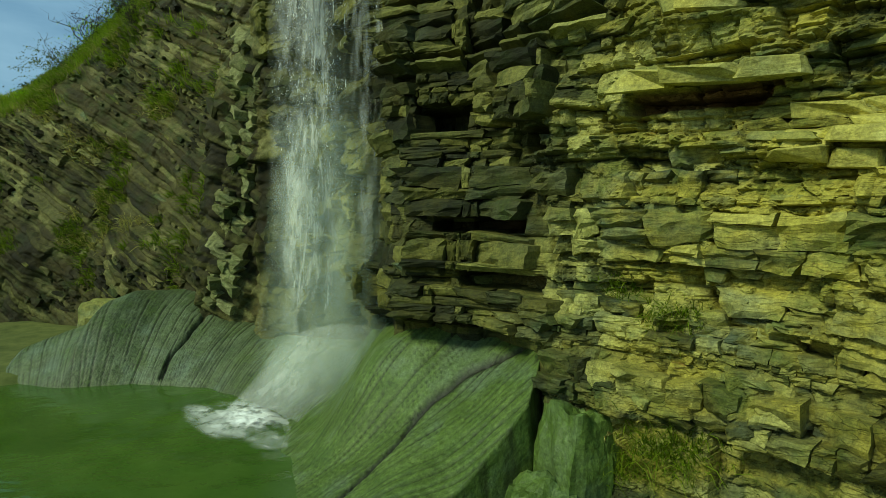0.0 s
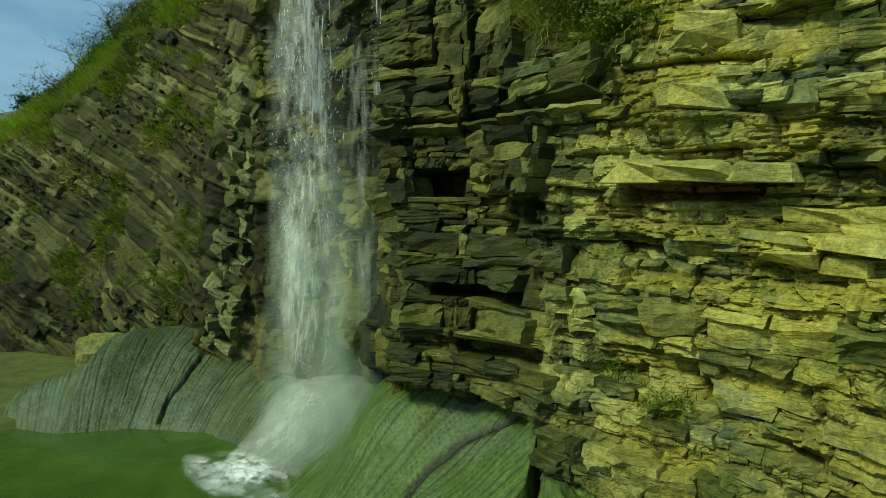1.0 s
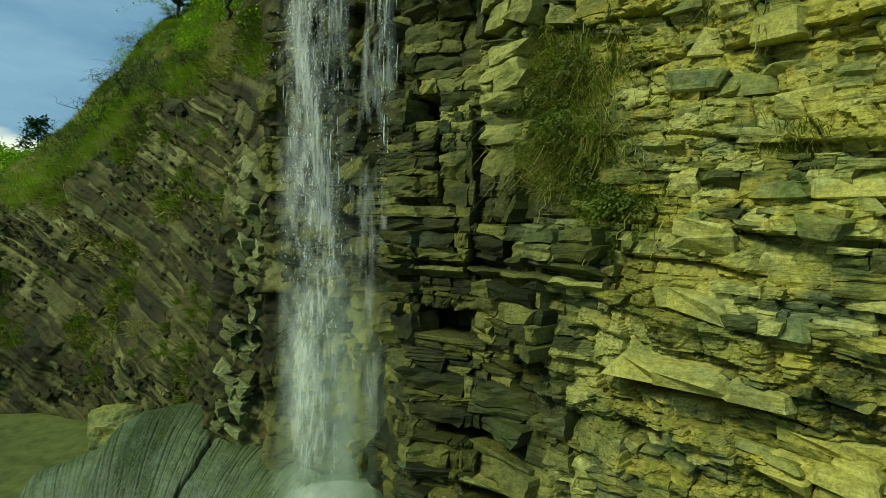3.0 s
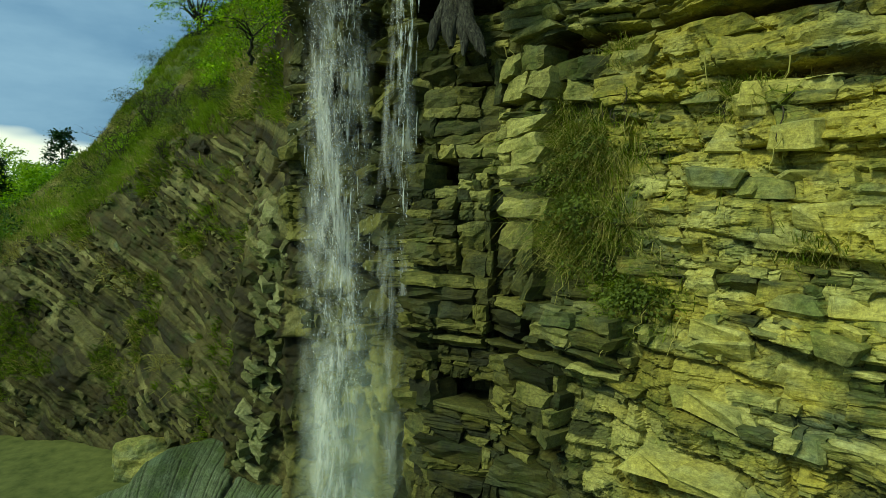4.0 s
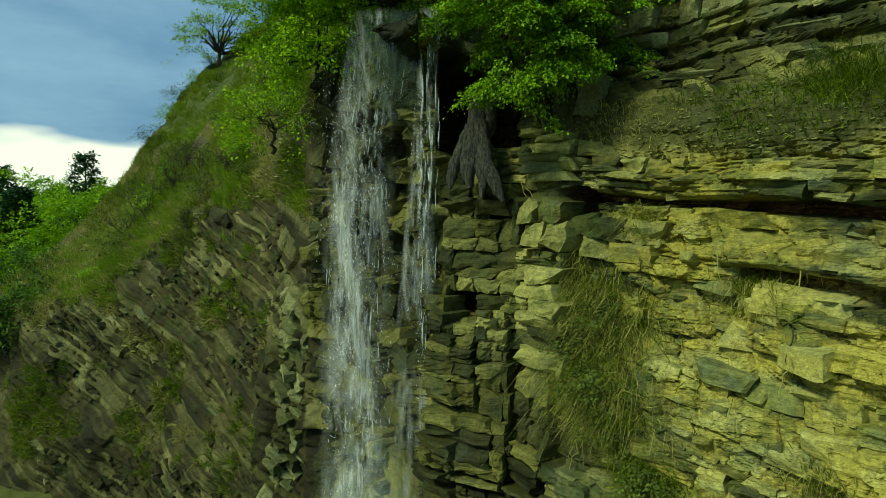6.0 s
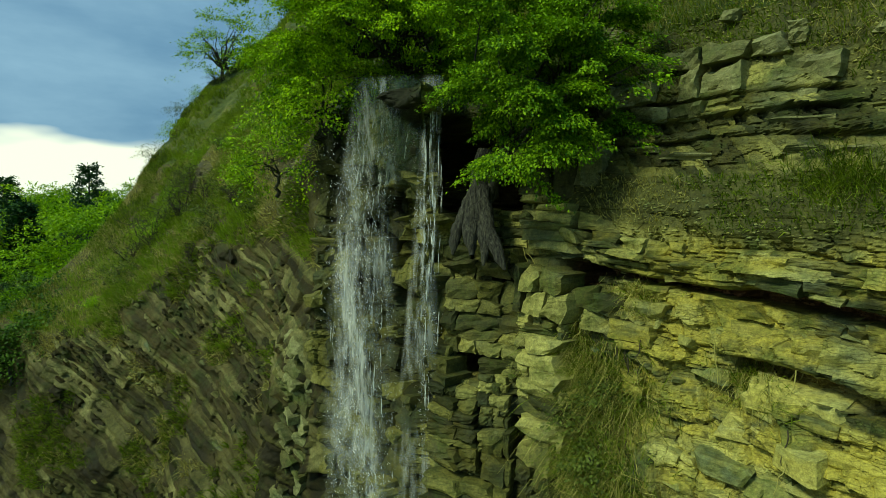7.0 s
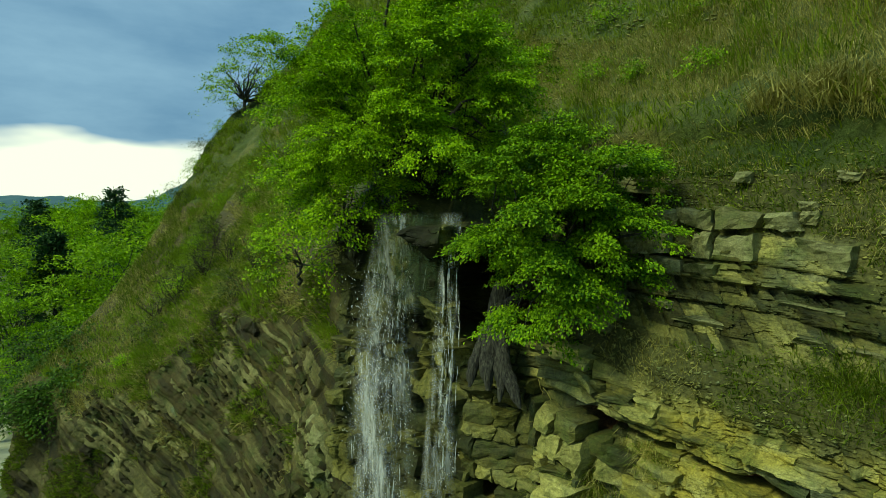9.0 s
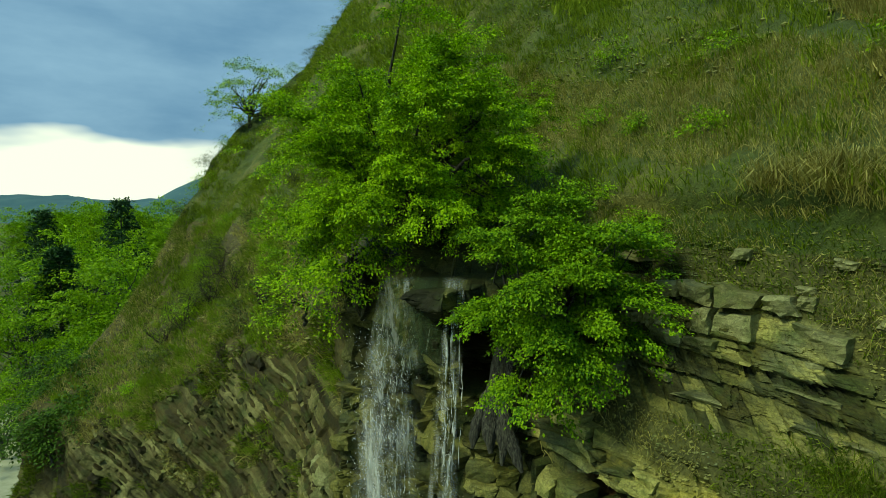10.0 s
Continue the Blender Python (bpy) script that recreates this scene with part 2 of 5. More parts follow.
def vnoise(x, y, seed=0):
    i, j = np.floor(x), np.floor(y)
    u, v = x - i, y - j
    u, v = u * u * (3 - 2 * u), v * v * (3 - 2 * v)
    a, b = hash01(i, j, seed), hash01(i + 1, j, seed)
    c, d = hash01(i, j + 1, seed), hash01(i + 1, j + 1, seed)
    return (a + (b - a) * u) * (1 - v) + (c + (d - c) * u) * v - 0.5


def fbm(x, y, octaves=4, seed=0, gain=0.5):
    t, a, f = 0, 1.0, 1.0
    for o in range(octaves):
        t = t + a * vnoise(x * f, y * f, seed + o * 7)
        a, f = a * gain, f * 2.03
    return t


def step01(a, b, v):
    t = np.clip((v - a) / (b - a), 0, 1)
    return t * t * (3 - 2 * t)


def strata(s, b, seed, t_lo, t_hi, w_lo, w_hi, amp, groove, soft, ids=False):
    """Blocks in courses: each bed has its own thickness, each block its own depth; joints lie back."""
    rng = np.random.RandomState(seed)
    edges = np.cumsum(rng.uniform(t_lo, t_hi, int(80 / t_lo))) - 25
    k = np.clip(np.searchsorted(edges, b) - 1, 0, len(edges) - 2)
    e0, e1 = edges[k], edges[k + 1]
    w = w_lo + (w_hi - w_lo) * hash01(k, 3, seed)
    q = s / w + 37 * hash01(k, 5, seed)
    j = np.floor(q)
    f = q - j
    p = 0.55 * hash01(k, j, seed) + 0.45 * hash01(k, 9, seed)
    eb = np.minimum(b - e0, e1 - b)
    es = np.minimum(f, 1 - f) * w
    edge = np.clip(1 - np.minimum(eb, es) / soft, 0, 1)
    fb = (b - e0) / (e1 - e0)
    tilt = (hash01(k, j, seed + 5) - 0.5) * (f - 0.5) * 0.9 + (hash01(k, j, seed + 6) - 0.15) * (0.5 - fb) * 0.75
    d = amp * (p - 0.5 + tilt) * 2 - groove * edge ** 2
    return (d, hash01(k, 21, seed), hash01(k, j, seed + 8)) if ids else d


def facets(x, z, seed, amp):
    """Broken planes: every cell of an uneven net has its own tilt."""
    i, j = np.floor(x), np.floor(z)
    best = np.full(x.shape, 9.0)
    out = np.zeros(x.shape)
    for a in (-1, 0, 1):
        for c in (-1, 0, 1):
            cx, cz = i + a + hash01(i + a, j + c, seed), j + c + hash01(i + a, j + c, seed + 1)
            dx, dz = x - cx, z - cz
            r = dx * dx + dz * dz
            v = (hash01(i + a, j + c, seed + 2) - 0.5) * dx + (hash01(i + a, j + c, seed + 3) - 0.65) * dz + (hash01(i + a, j + c, seed + 4) - 0.5) * 0.5
            near = r < best
            out, best = np.where(near, v, out), np.where(near, r, best)
    return out * amp


def mesh_from(name, verts, faces, mat, smooth=False, attrs=None):
    me = bpy.data.meshes.new(name)
    verts = np.asarray(verts, dtype=np.float32)
    faces = np.asarray(faces, dtype=np.int32)
    n, c = faces.shape
    me.vertices.add(len(verts))
    me.vertices.foreach_set("co", verts.ravel())
    me.loops.add(n * c)
    me.loops.foreach_set("vertex_index", faces.ravel())
    me.polygons.add(n)
    me.polygons.foreach_set("loop_start", np.arange(0, n * c, c, dtype=np.int32))
    me.polygons.foreach_set("use_smooth", np.full(n, smooth, dtype=bool))
    for key, val in (attrs or {}).items():
        a = me.attributes.new(key, "FLOAT", "POINT")
        a.data.foreach_set("value", np.asarray(val, dtype=np.float32).ravel())
    me.update(calc_edges=True)
    for mm in mat if isinstance(mat, (list, tuple)) else (mat,):
        me.materials.append(mm)
    return me


def grid_faces(nu, nv, flip=False):
    i = np.arange(nu * nv).reshape(nv, nu)
    q = np.stack([i[:-1, :-1], i[:-1, 1:], i[1:, 1:], i[1:, :-1]], -1).reshape(-1, 4)
    return q[:, ::-1] if flip else q


def part(name, me, parent, label="", m=None):
    if isinstance(me, bmesh.types.BMesh):
        bm, me = me, bpy.data.meshes.new(name)
        bm.to_mesh(me)
        bm.free()
    ob = new(name, me)
    ob.parent = parent
    if m is not None:
        ob.matrix_local = m
    return tagged(ob, label)


def empty(name, at, label, category, group="", kind=""):
    ob = new(name)
    ob.location = at
    return tagged(ob, label, category, group, kind)


# ---------------------------------------------------------------- the lie of the land
# foot line of the rock face, its lean, its brink and the slope above, from west to east
FX = [-40, -17, -11.7, -8.5, -5.6, -5.1, -4.6, -3.9, -3.3, -2.0, -1.6, -1.25, -0.95, -0.74, 0.0, 0.6, 1.0, 1.45, 2.85, 6.0, 16.0]
FY = [30, 17.7, 16.4, 15.3, 13.4, 12.9, 12.5, 12.1, 11.6, 10.9, 10.6, 9.6, 8.5, 7.4, 7.05, 6.8, 5.95, 5.5, 4.0, 0.2, -9.0]
BX = [-40, -17, -12.5, -8.2, -6.0, -4.5, -3.0, -0.7, 0.3, 1.2, 16]
BZ = [5.0, 5.7, 6.1, 8.9, 9.8, 11.0, 11.85, 11.85, 11.3, 9.6, 9.6]


LX = [-17, -6, -4.4, -3.5, -1.6, -0.95, -0.74, 1.5, 16]
LV = [0.2, 0.24, 0.16, 0.02, 0.0, 0.15, 0.31, 0.33, 0.33]


# bulges of the eastern face with height
CZ = [1.9, 3.3, 4.4, 5.5, 6.5, 7.9, 9.2, 10.4, 11.3, 12.0, 12.7, 13.4]
CV = [0.48, 0.48, 0.27, 0.0, 0.05, 0.26, 0.26, 0.0, 0.1, -0.3, -0.4, -0.1]


def steep_y(x, z):
    """The steep face below the brink."""
    y = np.interp(x, FX, FY) + np.interp(x, LX, LV) * np.where(z > 2.2, z - 3.2, -1.0 + 0.2 * (z - 2.2))
    return y + 0.38 * step01(1.86, 1.66, z) * step01(-1.05, -0.9, x) * step01(1.15, 0.95, x) - (0.6 * step01(9.6, 10.6, z) + 1.05 * step01(11.1, 11.65, z)) * np.exp(-((x + 1.4) / 0.9) ** 4)


SX = np.array([-40, -17, -12.5, -8.2, -6.0, -4.5, -3.0, -1.8, -0.6, 0.4, 1.4, 2.85, 6.0, 16.0])
SY = np.interp(SX, FX, FY) + np.interp(SX, LX, LV) * (np.interp(SX, BX, BZ) - 3.2)


def face_y(x, z):
    """How far back the land lies at x, at the height z."""
    zb = np.interp(x, BX, BZ)
    up = np.maximum(z - zb, 0)
    k = step01(0.0, 1.2, up)
    y = steep_y(x, np.minimum(z, zb)) * (1 - k) + np.interp(x, SX, SY) * k
    rate = np.interp(x, [-17, -8, -4, 0.5, 1.3, 16], [1.25, 1.2, 1.3, 1.2, 0.88, 0.88])
    y = y + rate * up + np.interp(x, [-2, 1.5], [0.0, 0.9]) * np.maximum(z - 13.8, 0)
    y = y + (1.1 * np.minimum(up, 2.5) + 0.3 * np.clip(up - 2.5, 0, 3)) * step01(-11.5, -15.5, x)
    k = step01(13.0, 16.5, z) * step01(3.2, 1.2, x) * step01(-9.0, -5.0, x)
    y = y * (1 - k) + (0.6 + 1.068 * z - 0.952 * x) * k
    y = y + np.interp(z, CZ, CV) * step01(-1.0, -0.9, x) * np.interp(x, [0.9, 1.3], [0.8, 1.0])
    # the stream's hollow behind the lip
    return y + 1.6 * np.exp(-((x + 1.0) / 0.85) ** 2) * step01(11.82, 11.95, z) * step01(14.2, 12.9, z)


# hollows in the right-hand face and the pillar: x0, x1, z0, z1, depth
HOLLOWS = [(-0.13, 0.84, 2.93, 3.1, 0.5), (-0.6, 0.95, 1.74, 1.9, 0.25), (0.2, 0.92, 2.26, 2.47, 0.3), (-0.36, 0.3, 4.2, 4.56, 0.5),
           (-0.5, -0.08, 7.26, 7.62, 0.7), (0.4, 0.53, 5.95, 6.85, 0.5), (0.85, 1.12, 3.85, 4.15, 0.4),
           (0.1, 0.5, 8.78, 9.0, 0.4), (1.2, 1.45, 8.85, 9.3, 0.5), (-0.75, 0.6, 9.9, 11.5, 1.6), (1.85, 2.75, 4.08, 4.26, 0.16)]


def swell(x, z):
    """The slow bulges of the eastern face, on which its blocks are laid."""
    t = step01(0.85, 1.15, x)
    return t * 0.36 * fbm(x * 0.8, z * 0.8, 3, 31) + (1 - t) * 0.14 * fbm(x * 1.3, z * 1.3, 3, 47)



def relief(x, z):
    """Depth of the rock's relief, towards the viewer, and its soil and ochre shares."""
    wx, wz = fbm(x * 0.9, z * 0.9, 3, 11), fbm(x * 0.9, z * 0.9, 3, 23)
    # right-hand beds: massive beds between thin-bedded ones, blocks, broken planes
    s = x * 1.6 + 0.2 * wx
    b = z + 0.09 * (x - 1.5) * np.interp(z, [2, 9], [0.4, 1.3]) + 0.14 * wz + 0.015 * fbm(x * 5, z * 5, 2, 19)
    d, bed, blk = strata(s + 0.2 * b, b, 5, 0.22, 0.6, 0.4, 1.2, 0.17, 0.08, 0.05, True)
    thin = step01(0.35, 0.5, bed + 0.35 * fbm(x * 0.7, z * 0.7, 2, 57))
    b2 = b + 0.05 * fbm(x * 3, z * 3, 2, 4)
    d2, bed2, blk2 = strata(s + 0.25 * b2 + 0.12 * fbm(x * 4, z * 4, 2, 3), b2, 6, 0.09, 0.24, 0.14, 0.55, 0.1, 0.05, 0.025, True)
    d = d + (0.3 + 0.7 * thin) * np.where(blk > 0.62, 0.55, 1.0) * d2
    d = d + thin * np.where(0.5 * blk + 0.5 * blk2 > 0.58, 0.25, 1.0) * strata(s - 0.3 * b2, b2, 8, 0.03, 0.09, 0.08, 0.32, 0.045, 0.028, 0.015)
    d = d + facets(s * 2.6 + 0.4 * wx, z * 3.4, 9, 0.16) + facets(s * 7, z * 9, 10, 0.05)
    d = d + 0.45 * fbm(x * 0.8, z * 0.8, 4, 31) + 0.05 * fbm(x * 7, z * 7, 4, 37, 0.6)
    tone_r = 0.5 * blk + 0.5 * blk2
    # pillar: tall joints, blocky columns, some of them thin-bedded
    sp = x + 0.10 * vnoise(x * 2, z * 1.2, 41) + 0.03 * fbm(x * 5, z * 5, 2, 42)
    bp = z - 0.06 * x + 0.07 * fbm(x * 1.5, z * 1.5, 3, 43) + 0.012 * fbm(x * 7, z * 7, 2, 44)
    p, pbed, pblk = strata(sp, bp, 15, 0.4, 1.0, 0.28, 0.7, 0.2, 0.14, 0.045, True)
    pth = step01(0.4, 0.6, pblk)
    p2, _, pblk2 = strata(sp + 0.1 * bp, bp, 16, 0.07, 0.22, 0.16, 0.6, 0.06, 0.06, 0.016, True)
    p = p + (0.45 + 0.55 * pth) * p2 + pth * strata(sp, bp, 17, 0.02, 0.05, 0.1, 0.4, 0.016, 0.02, 0.008)
    p = p + facets(x * 4, z * 4, 18, 0.07) + facets(x * 11, z * 11, 20, 0.02) + 0.2 * fbm(x * 1.3, z * 1.3, 4, 47)
    tone_p = 0.5 * pblk + 0.5 * pblk2
    # behind the fall: irregular wet ledges
    a, _, ablk = strata(x + 0.25 * z + 0.3 * wx, z + 0.2 * x + 0.35 * wz, 25, 0.3, 1.1, 0.4, 1.3, 0.3, 0.05, 0.09, True)
    a = a + facets(x * 1.8, z * 2.2, 27, 0.35) + facets(x * 5, z * 6, 28, 0.09) + 0.4 * fbm(x, z, 5, 49)
    # left-hand beds, dipping to the east
    c, sn = math.cos(radians(30)), math.sin(radians(30))
    sl, bl = x * c - z * sn + 0.3 * wx, z * c + x * sn + 0.12 * wz + 0.03 * fbm(x * 3, z * 3, 2, 54)
    h, hbed, hblk = strata(sl, bl, 35, 0.22, 0.6, 1.6, 5.0, 0.08, 0.05, 0.05, True)
    h2, hbed2, hblk2 = strata(sl, bl, 36, 0.07, 0.17, 0.7, 3.0, 0.04, 0.03, 0.028, True)
    h = h + h2 + facets(sl * 1.2, bl * 3.5, 38, 0.07) + 0.6 * fbm(x * 0.5, z * 0.5, 3, 53) + 0.05 * fbm(x * 5, z * 5, 3, 55)
    hblk, hblk2 = 0.6 * hbed + 0.4 * hblk, 0.75 * hbed2 + 0.25 * hblk2
    # spur west of the fall: stacked blocks
    e = 0.25 * h + 0.45 * np.exp(-((x + 4.75 - 0.12 * (z - 4)) / 0.55) ** 2) * step01(8.0, 6.0, z) + strata(x * 1.2 - 0.5 * z, z * 0.85 + 0.55 * x + 0.1 * wz, 45, 0.35, 0.8, 0.3, 1.0, 0.1, 0.06, 0.05) + (facets(x * 3, z * 3, 46, 0.15) + facets(x * 7, z * 7, 48, 0.05)) * step01(8.5, 6.0, z)
    t_rp, t_pa = step01(0.85, 1.15, x + 0.1 * wz), step01(-1.0, -0.92, x)
    t_ae, t_eh = step01(-3.9, -3.6, x), step01(-5.3, -4.9, x)
    out = np.where(x > 0, d * t_rp + p * (1 - t_rp), p * t_pa + (a * t_ae + (e * t_eh + h * (1 - t_eh)) * (1 - t_ae)) * (1 - t_pa))
    tone = np.where(x > 0, tone_r * t_rp + tone_p * (1 - t_rp), tone_p * t_pa + (ablk * t_ae + (0.5 * hblk + 0.5 * hblk2) * (1 - t_ae)) * (1 - t_pa))
    out = out * (1 - 0.65 * step01(1.8, 1.6, z) * step01(-1.0, -0.85, x) * step01(1.2, 0.95, x))
    laid = step01(-0.95, -0.85, x) * step01(9.9, 9.6, z)
    east = step01(0.9, 1.2, x)
    out = out * (1 - laid) + laid * (swell(x, z) + (0.45 + 0.4 * east) * (out - swell(x, z)) - 0.13 + 0.08 * east)
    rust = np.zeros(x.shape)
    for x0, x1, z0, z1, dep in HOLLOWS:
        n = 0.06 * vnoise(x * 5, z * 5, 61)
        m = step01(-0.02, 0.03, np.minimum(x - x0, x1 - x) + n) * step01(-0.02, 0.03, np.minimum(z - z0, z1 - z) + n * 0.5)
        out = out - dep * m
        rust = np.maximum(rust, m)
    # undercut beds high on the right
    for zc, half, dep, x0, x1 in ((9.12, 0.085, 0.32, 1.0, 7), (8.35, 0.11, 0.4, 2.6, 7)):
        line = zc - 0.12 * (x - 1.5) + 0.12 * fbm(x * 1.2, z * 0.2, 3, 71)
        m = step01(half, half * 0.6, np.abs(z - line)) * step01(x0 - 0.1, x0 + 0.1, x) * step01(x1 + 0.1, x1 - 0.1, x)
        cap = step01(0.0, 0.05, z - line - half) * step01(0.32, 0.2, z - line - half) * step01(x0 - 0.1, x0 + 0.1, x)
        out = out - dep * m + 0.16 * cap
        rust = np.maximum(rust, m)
    # grassy cleft between pillar and right-hand face
    out = out - 0.35 * np.exp(-((x - 1.25) / 0.4) ** 2 - ((z - 7.0) / 1.4) ** 2)
    zb = np.interp(x, BX, BZ) + 0.5 * fbm(x * 0.7, z * 0.7, 3, 81)
    above = step01(-0.2, 0.4, z - zb)
    fringe = np.where(x < -3.2, step01(-0.7, 0.2, z - zb + 1.3 * fbm(x * 0.8, z * 0.8, 4, 95) + 1.5 * step01(-6.5, -5.0, x)), 0)
    zl = z + 0.06 * (x - 2.5) + 0.1 * wx
    ledge = step01(10.25, 10.45, zl) * step01(11.9, 11.75, zl) * step01(1.5, 1.8, x) * step01(4.3, 3.6, x + wz)
    cap_l = step01(11.15, 11.2, zl) * step01(11.9, 11.72, zl) * step01(1.5, 1.8, x) * step01(4.0, 3.6, x + wz)
    soil = np.clip(np.maximum(above, fringe) * (1 - ledge) + 0.9 * np.exp(-((x - 1.25) / 0.45) ** 2 - ((z - 7.0) / 1.5) ** 2), 0, 1)
    ground_bump = 0.25 * fbm(x * 0.9, z * 0.9, 4, 83) + 0.05 * fbm(x * 6, z * 6, 3, 85)
    out = out * (1 - 0.8 * soil) + ground_bump * soil
    out = out + 0.2 * cap_l - 0.12 * step01(10.95, 11.02, zl) * step01(11.2, 11.14, zl) * ledge
    brow = 13.25 + 0.25 * fbm(x * 0.9, x * 0, 3, 87)
    out = out + np.where(x > 1.0, 0.5 * step01(brow - 0.1, brow + 0.06, z) * step01(brow + 1.4, brow + 0.4, z), 0) * step01(1.0, 2.2, x)
    soil = np.clip(soil + np.where(x < -4.9, 0.9 * step01(0.02, 0.3, fbm(x * 0.8, z * 0.8, 4, 91)), 0), 0, 1)
    ochre = np.clip(0.25 + step01(1.3, 2.0, x) * (0.75 + 0.6 * wz), 0, 1) * (1 - 0.8 * step01(9.5, 10.0, z + 0.1 * (x - 1.5)))
    # wet round the fall and pillar; the left wall only darker
    wet = np.interp(x + 0.35 * wz, [-17, -5.5, -4.5, -3.4, 0.9, 1.45], [0.45, 0.55, 0.62, 0.98, 0.98, 0.0])
    wet = wet * np.where((x > -0.9) & (x < 1.4), np.interp(z, [6.3, 8.6], [1.0, 0.7]), 1.0)
    # darker at the right-hand foot, in the upper beds and above the pale ledge
    wet = np.maximum(wet, np.where(x > 0.8, 0.32 * step01(2.6, 1.2, z - 0.25 * (x - 1.5) + 0.5 * wx), 0))
    wet = np.maximum(wet, np.where(x > 1, 0.5 * step01(9.5, 10.0, z + 0.1 * (x - 1.5)) * (1 - 0.8 * cap_l), 0))
    wet = np.maximum(wet, np.where(x > 1, 0.2 * step01(8.1, 8.8, z + 0.1 * (x - 1.5) + 0.3 * wx), 0))
    # left wall darker towards the bottom
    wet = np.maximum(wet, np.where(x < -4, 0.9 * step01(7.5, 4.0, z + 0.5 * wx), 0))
    wet = np.maximum(wet, 0.38 * np.exp(-((x - 1.7) / 0.7) ** 2 - ((z - 4.9) / 0.55) ** 2))
    wet = wet * (1 - 0.7 * step01(0.5, 0.65, x) * step01(1.35, 1.2, x) * step01(6.2, 6.8, z)) * (1 - 0.6 * step01(9.2, 9.4, z) * step01(-0.1, 0.1, x) * step01(1.4, 1.2, x))
    wet = np.clip(wet * (1 + 1.2 * fbm(x * 1.3, z * 0.8, 3, 93)), 0, 1) * (1 - 0.7 * soil)
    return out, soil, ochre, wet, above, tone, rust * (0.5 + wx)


def land(x, z):
    x, z = np.asarray(x, float), np.asarray(z, float)
    d, soil, ochre, wet, above, tone, rust = relief(x, z)
    e = 0.15
    gx = np.clip((face_y(x + e, z) - face_y(x - e, z)) / (2 * e), -1.4, 0.5) * (1 - above)
    ln = np.sqrt(1 + gx * gx)
    return np.stack([x + d * gx / ln, face_y(x, z) - d / ln, z], -1), soil, ochre, wet, tone, rust


def land_mesh(name, x0, x1, nx, z0, z1, nz, mat):
    u, z = np.meshgrid(np.linspace(0, 1, nx), np.linspace(z0, z1, nz))
    left = np.interp(z, [7, 12.6], [x0, x0 - 1.4])
    x = np.interp(u, [0, 0.17, 0.93, 1], [x0, -1.2, 4.7, x1]) if x0 > -10 else left + (x1 - left) * u
    p, soil, ochre, wet, tone, rust = land(x.ravel(), z.ravel())
    return mesh_from(name, p, grid_faces(nx, nz), mat, x0 < -10, {"soil": soil, "ochre": ochre, "wet": wet, "tone": tone, "rust": np.clip(rust, 0, 1)})


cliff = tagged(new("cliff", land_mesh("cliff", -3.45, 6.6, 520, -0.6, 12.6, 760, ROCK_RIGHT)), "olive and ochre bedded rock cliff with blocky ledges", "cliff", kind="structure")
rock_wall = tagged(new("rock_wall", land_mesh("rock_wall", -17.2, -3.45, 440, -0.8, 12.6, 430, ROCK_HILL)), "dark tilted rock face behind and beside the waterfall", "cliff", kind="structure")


def ridge_x(z):
    return np.interp(z, [12, 16, 19, 24, 29, 36], [-18.5, -19.0, -18.3, -15.6, -12.6, -9.0])


def hill_lump(x, z):
    return (0.9 * fbm(x * 0.35, z * 0.35, 4, 12) + 0.6 * fbm(x * 1.2, z * 1.4, 3, 14)) * step01(12.7, 14.6, z)


m_hill, nt, bs = material("hill_turf")
v = coords(nt)
f1, f2 = noise_tex(nt, v, 0.45, 6, 0.6), noise_tex(nt, v, 5, 8, 0.7)
col = ramp(nt, f1, (0.3, (0.035, 0.06, 0.006)), (0.5, (0.08, 0.105, 0.014)), (0.62, (0.13, 0.135, 0.026)), (0.78, (0.20, 0.175, 0.055)))
col = mix(nt, 0.8, col, ramp(nt, f2, (0.25, (0.35, 0.35, 0.3)), (0.7, (1.5, 1.5, 1.4))), "MULTIPLY")
nt.links.new(col, bs.inputs["Base Color"])
bs.inputs["Roughness"].default_value = 0.95
bump(nt, f2, bs, 0.9, 0.15)
nx, nz = 220, 130
uu, zz = np.meshgrid(np.linspace(0, 1, nx), np.linspace(12.58, 38, nz))
xx = ridge_x(zz) + uu ** 1.15 * (28 - ridge_x(zz))
hp = land(xx.ravel(), zz.ravel())[0].reshape(nz, nx, 3)
hp[:, :, 1] += hill_lump(xx, zz)
hillside = tagged(new("hillside", mesh_from("hillside", hp.reshape(-1, 3), grid_faces(nx, nz), m_hill, True)),
                  "steep grassy hillside above the cliff", "hillside", kind="structure")

# ---------------------------------------------------------------- ground, pool, basin rock
gx_, gy_ = np.meshgrid(np.concatenate([np.linspace(-2500, -62, 14), np.linspace(-60, 20, 161), np.linspace(24, 2500, 14)]),
                       np.concatenate([np.linspace(-2500, -24, 14), np.linspace(-20, 60, 161), np.linspace(62, 3000, 18)]))
pool_d = np.sqrt(((gx_ + 6.4) / 5.4) ** 2 + ((gy_ - 6.0) / 4.9) ** 2)
gz_ = -0.7 + 0.85 * step01(0.85, 1.06, pool_d) + 0.12 * fbm(gx_ * 0.6, gy_ * 0.6, 4, 3) * (np.abs(gx_) < 80)
gz_ = gz_ - 0.02 * np.clip(np.hypot(gx_, gy_) - 60, 0, 2000)
road_u, road_v = np.meshgrid(np.linspace(-1, 1, 12), np.linspace(0, 1, 60))
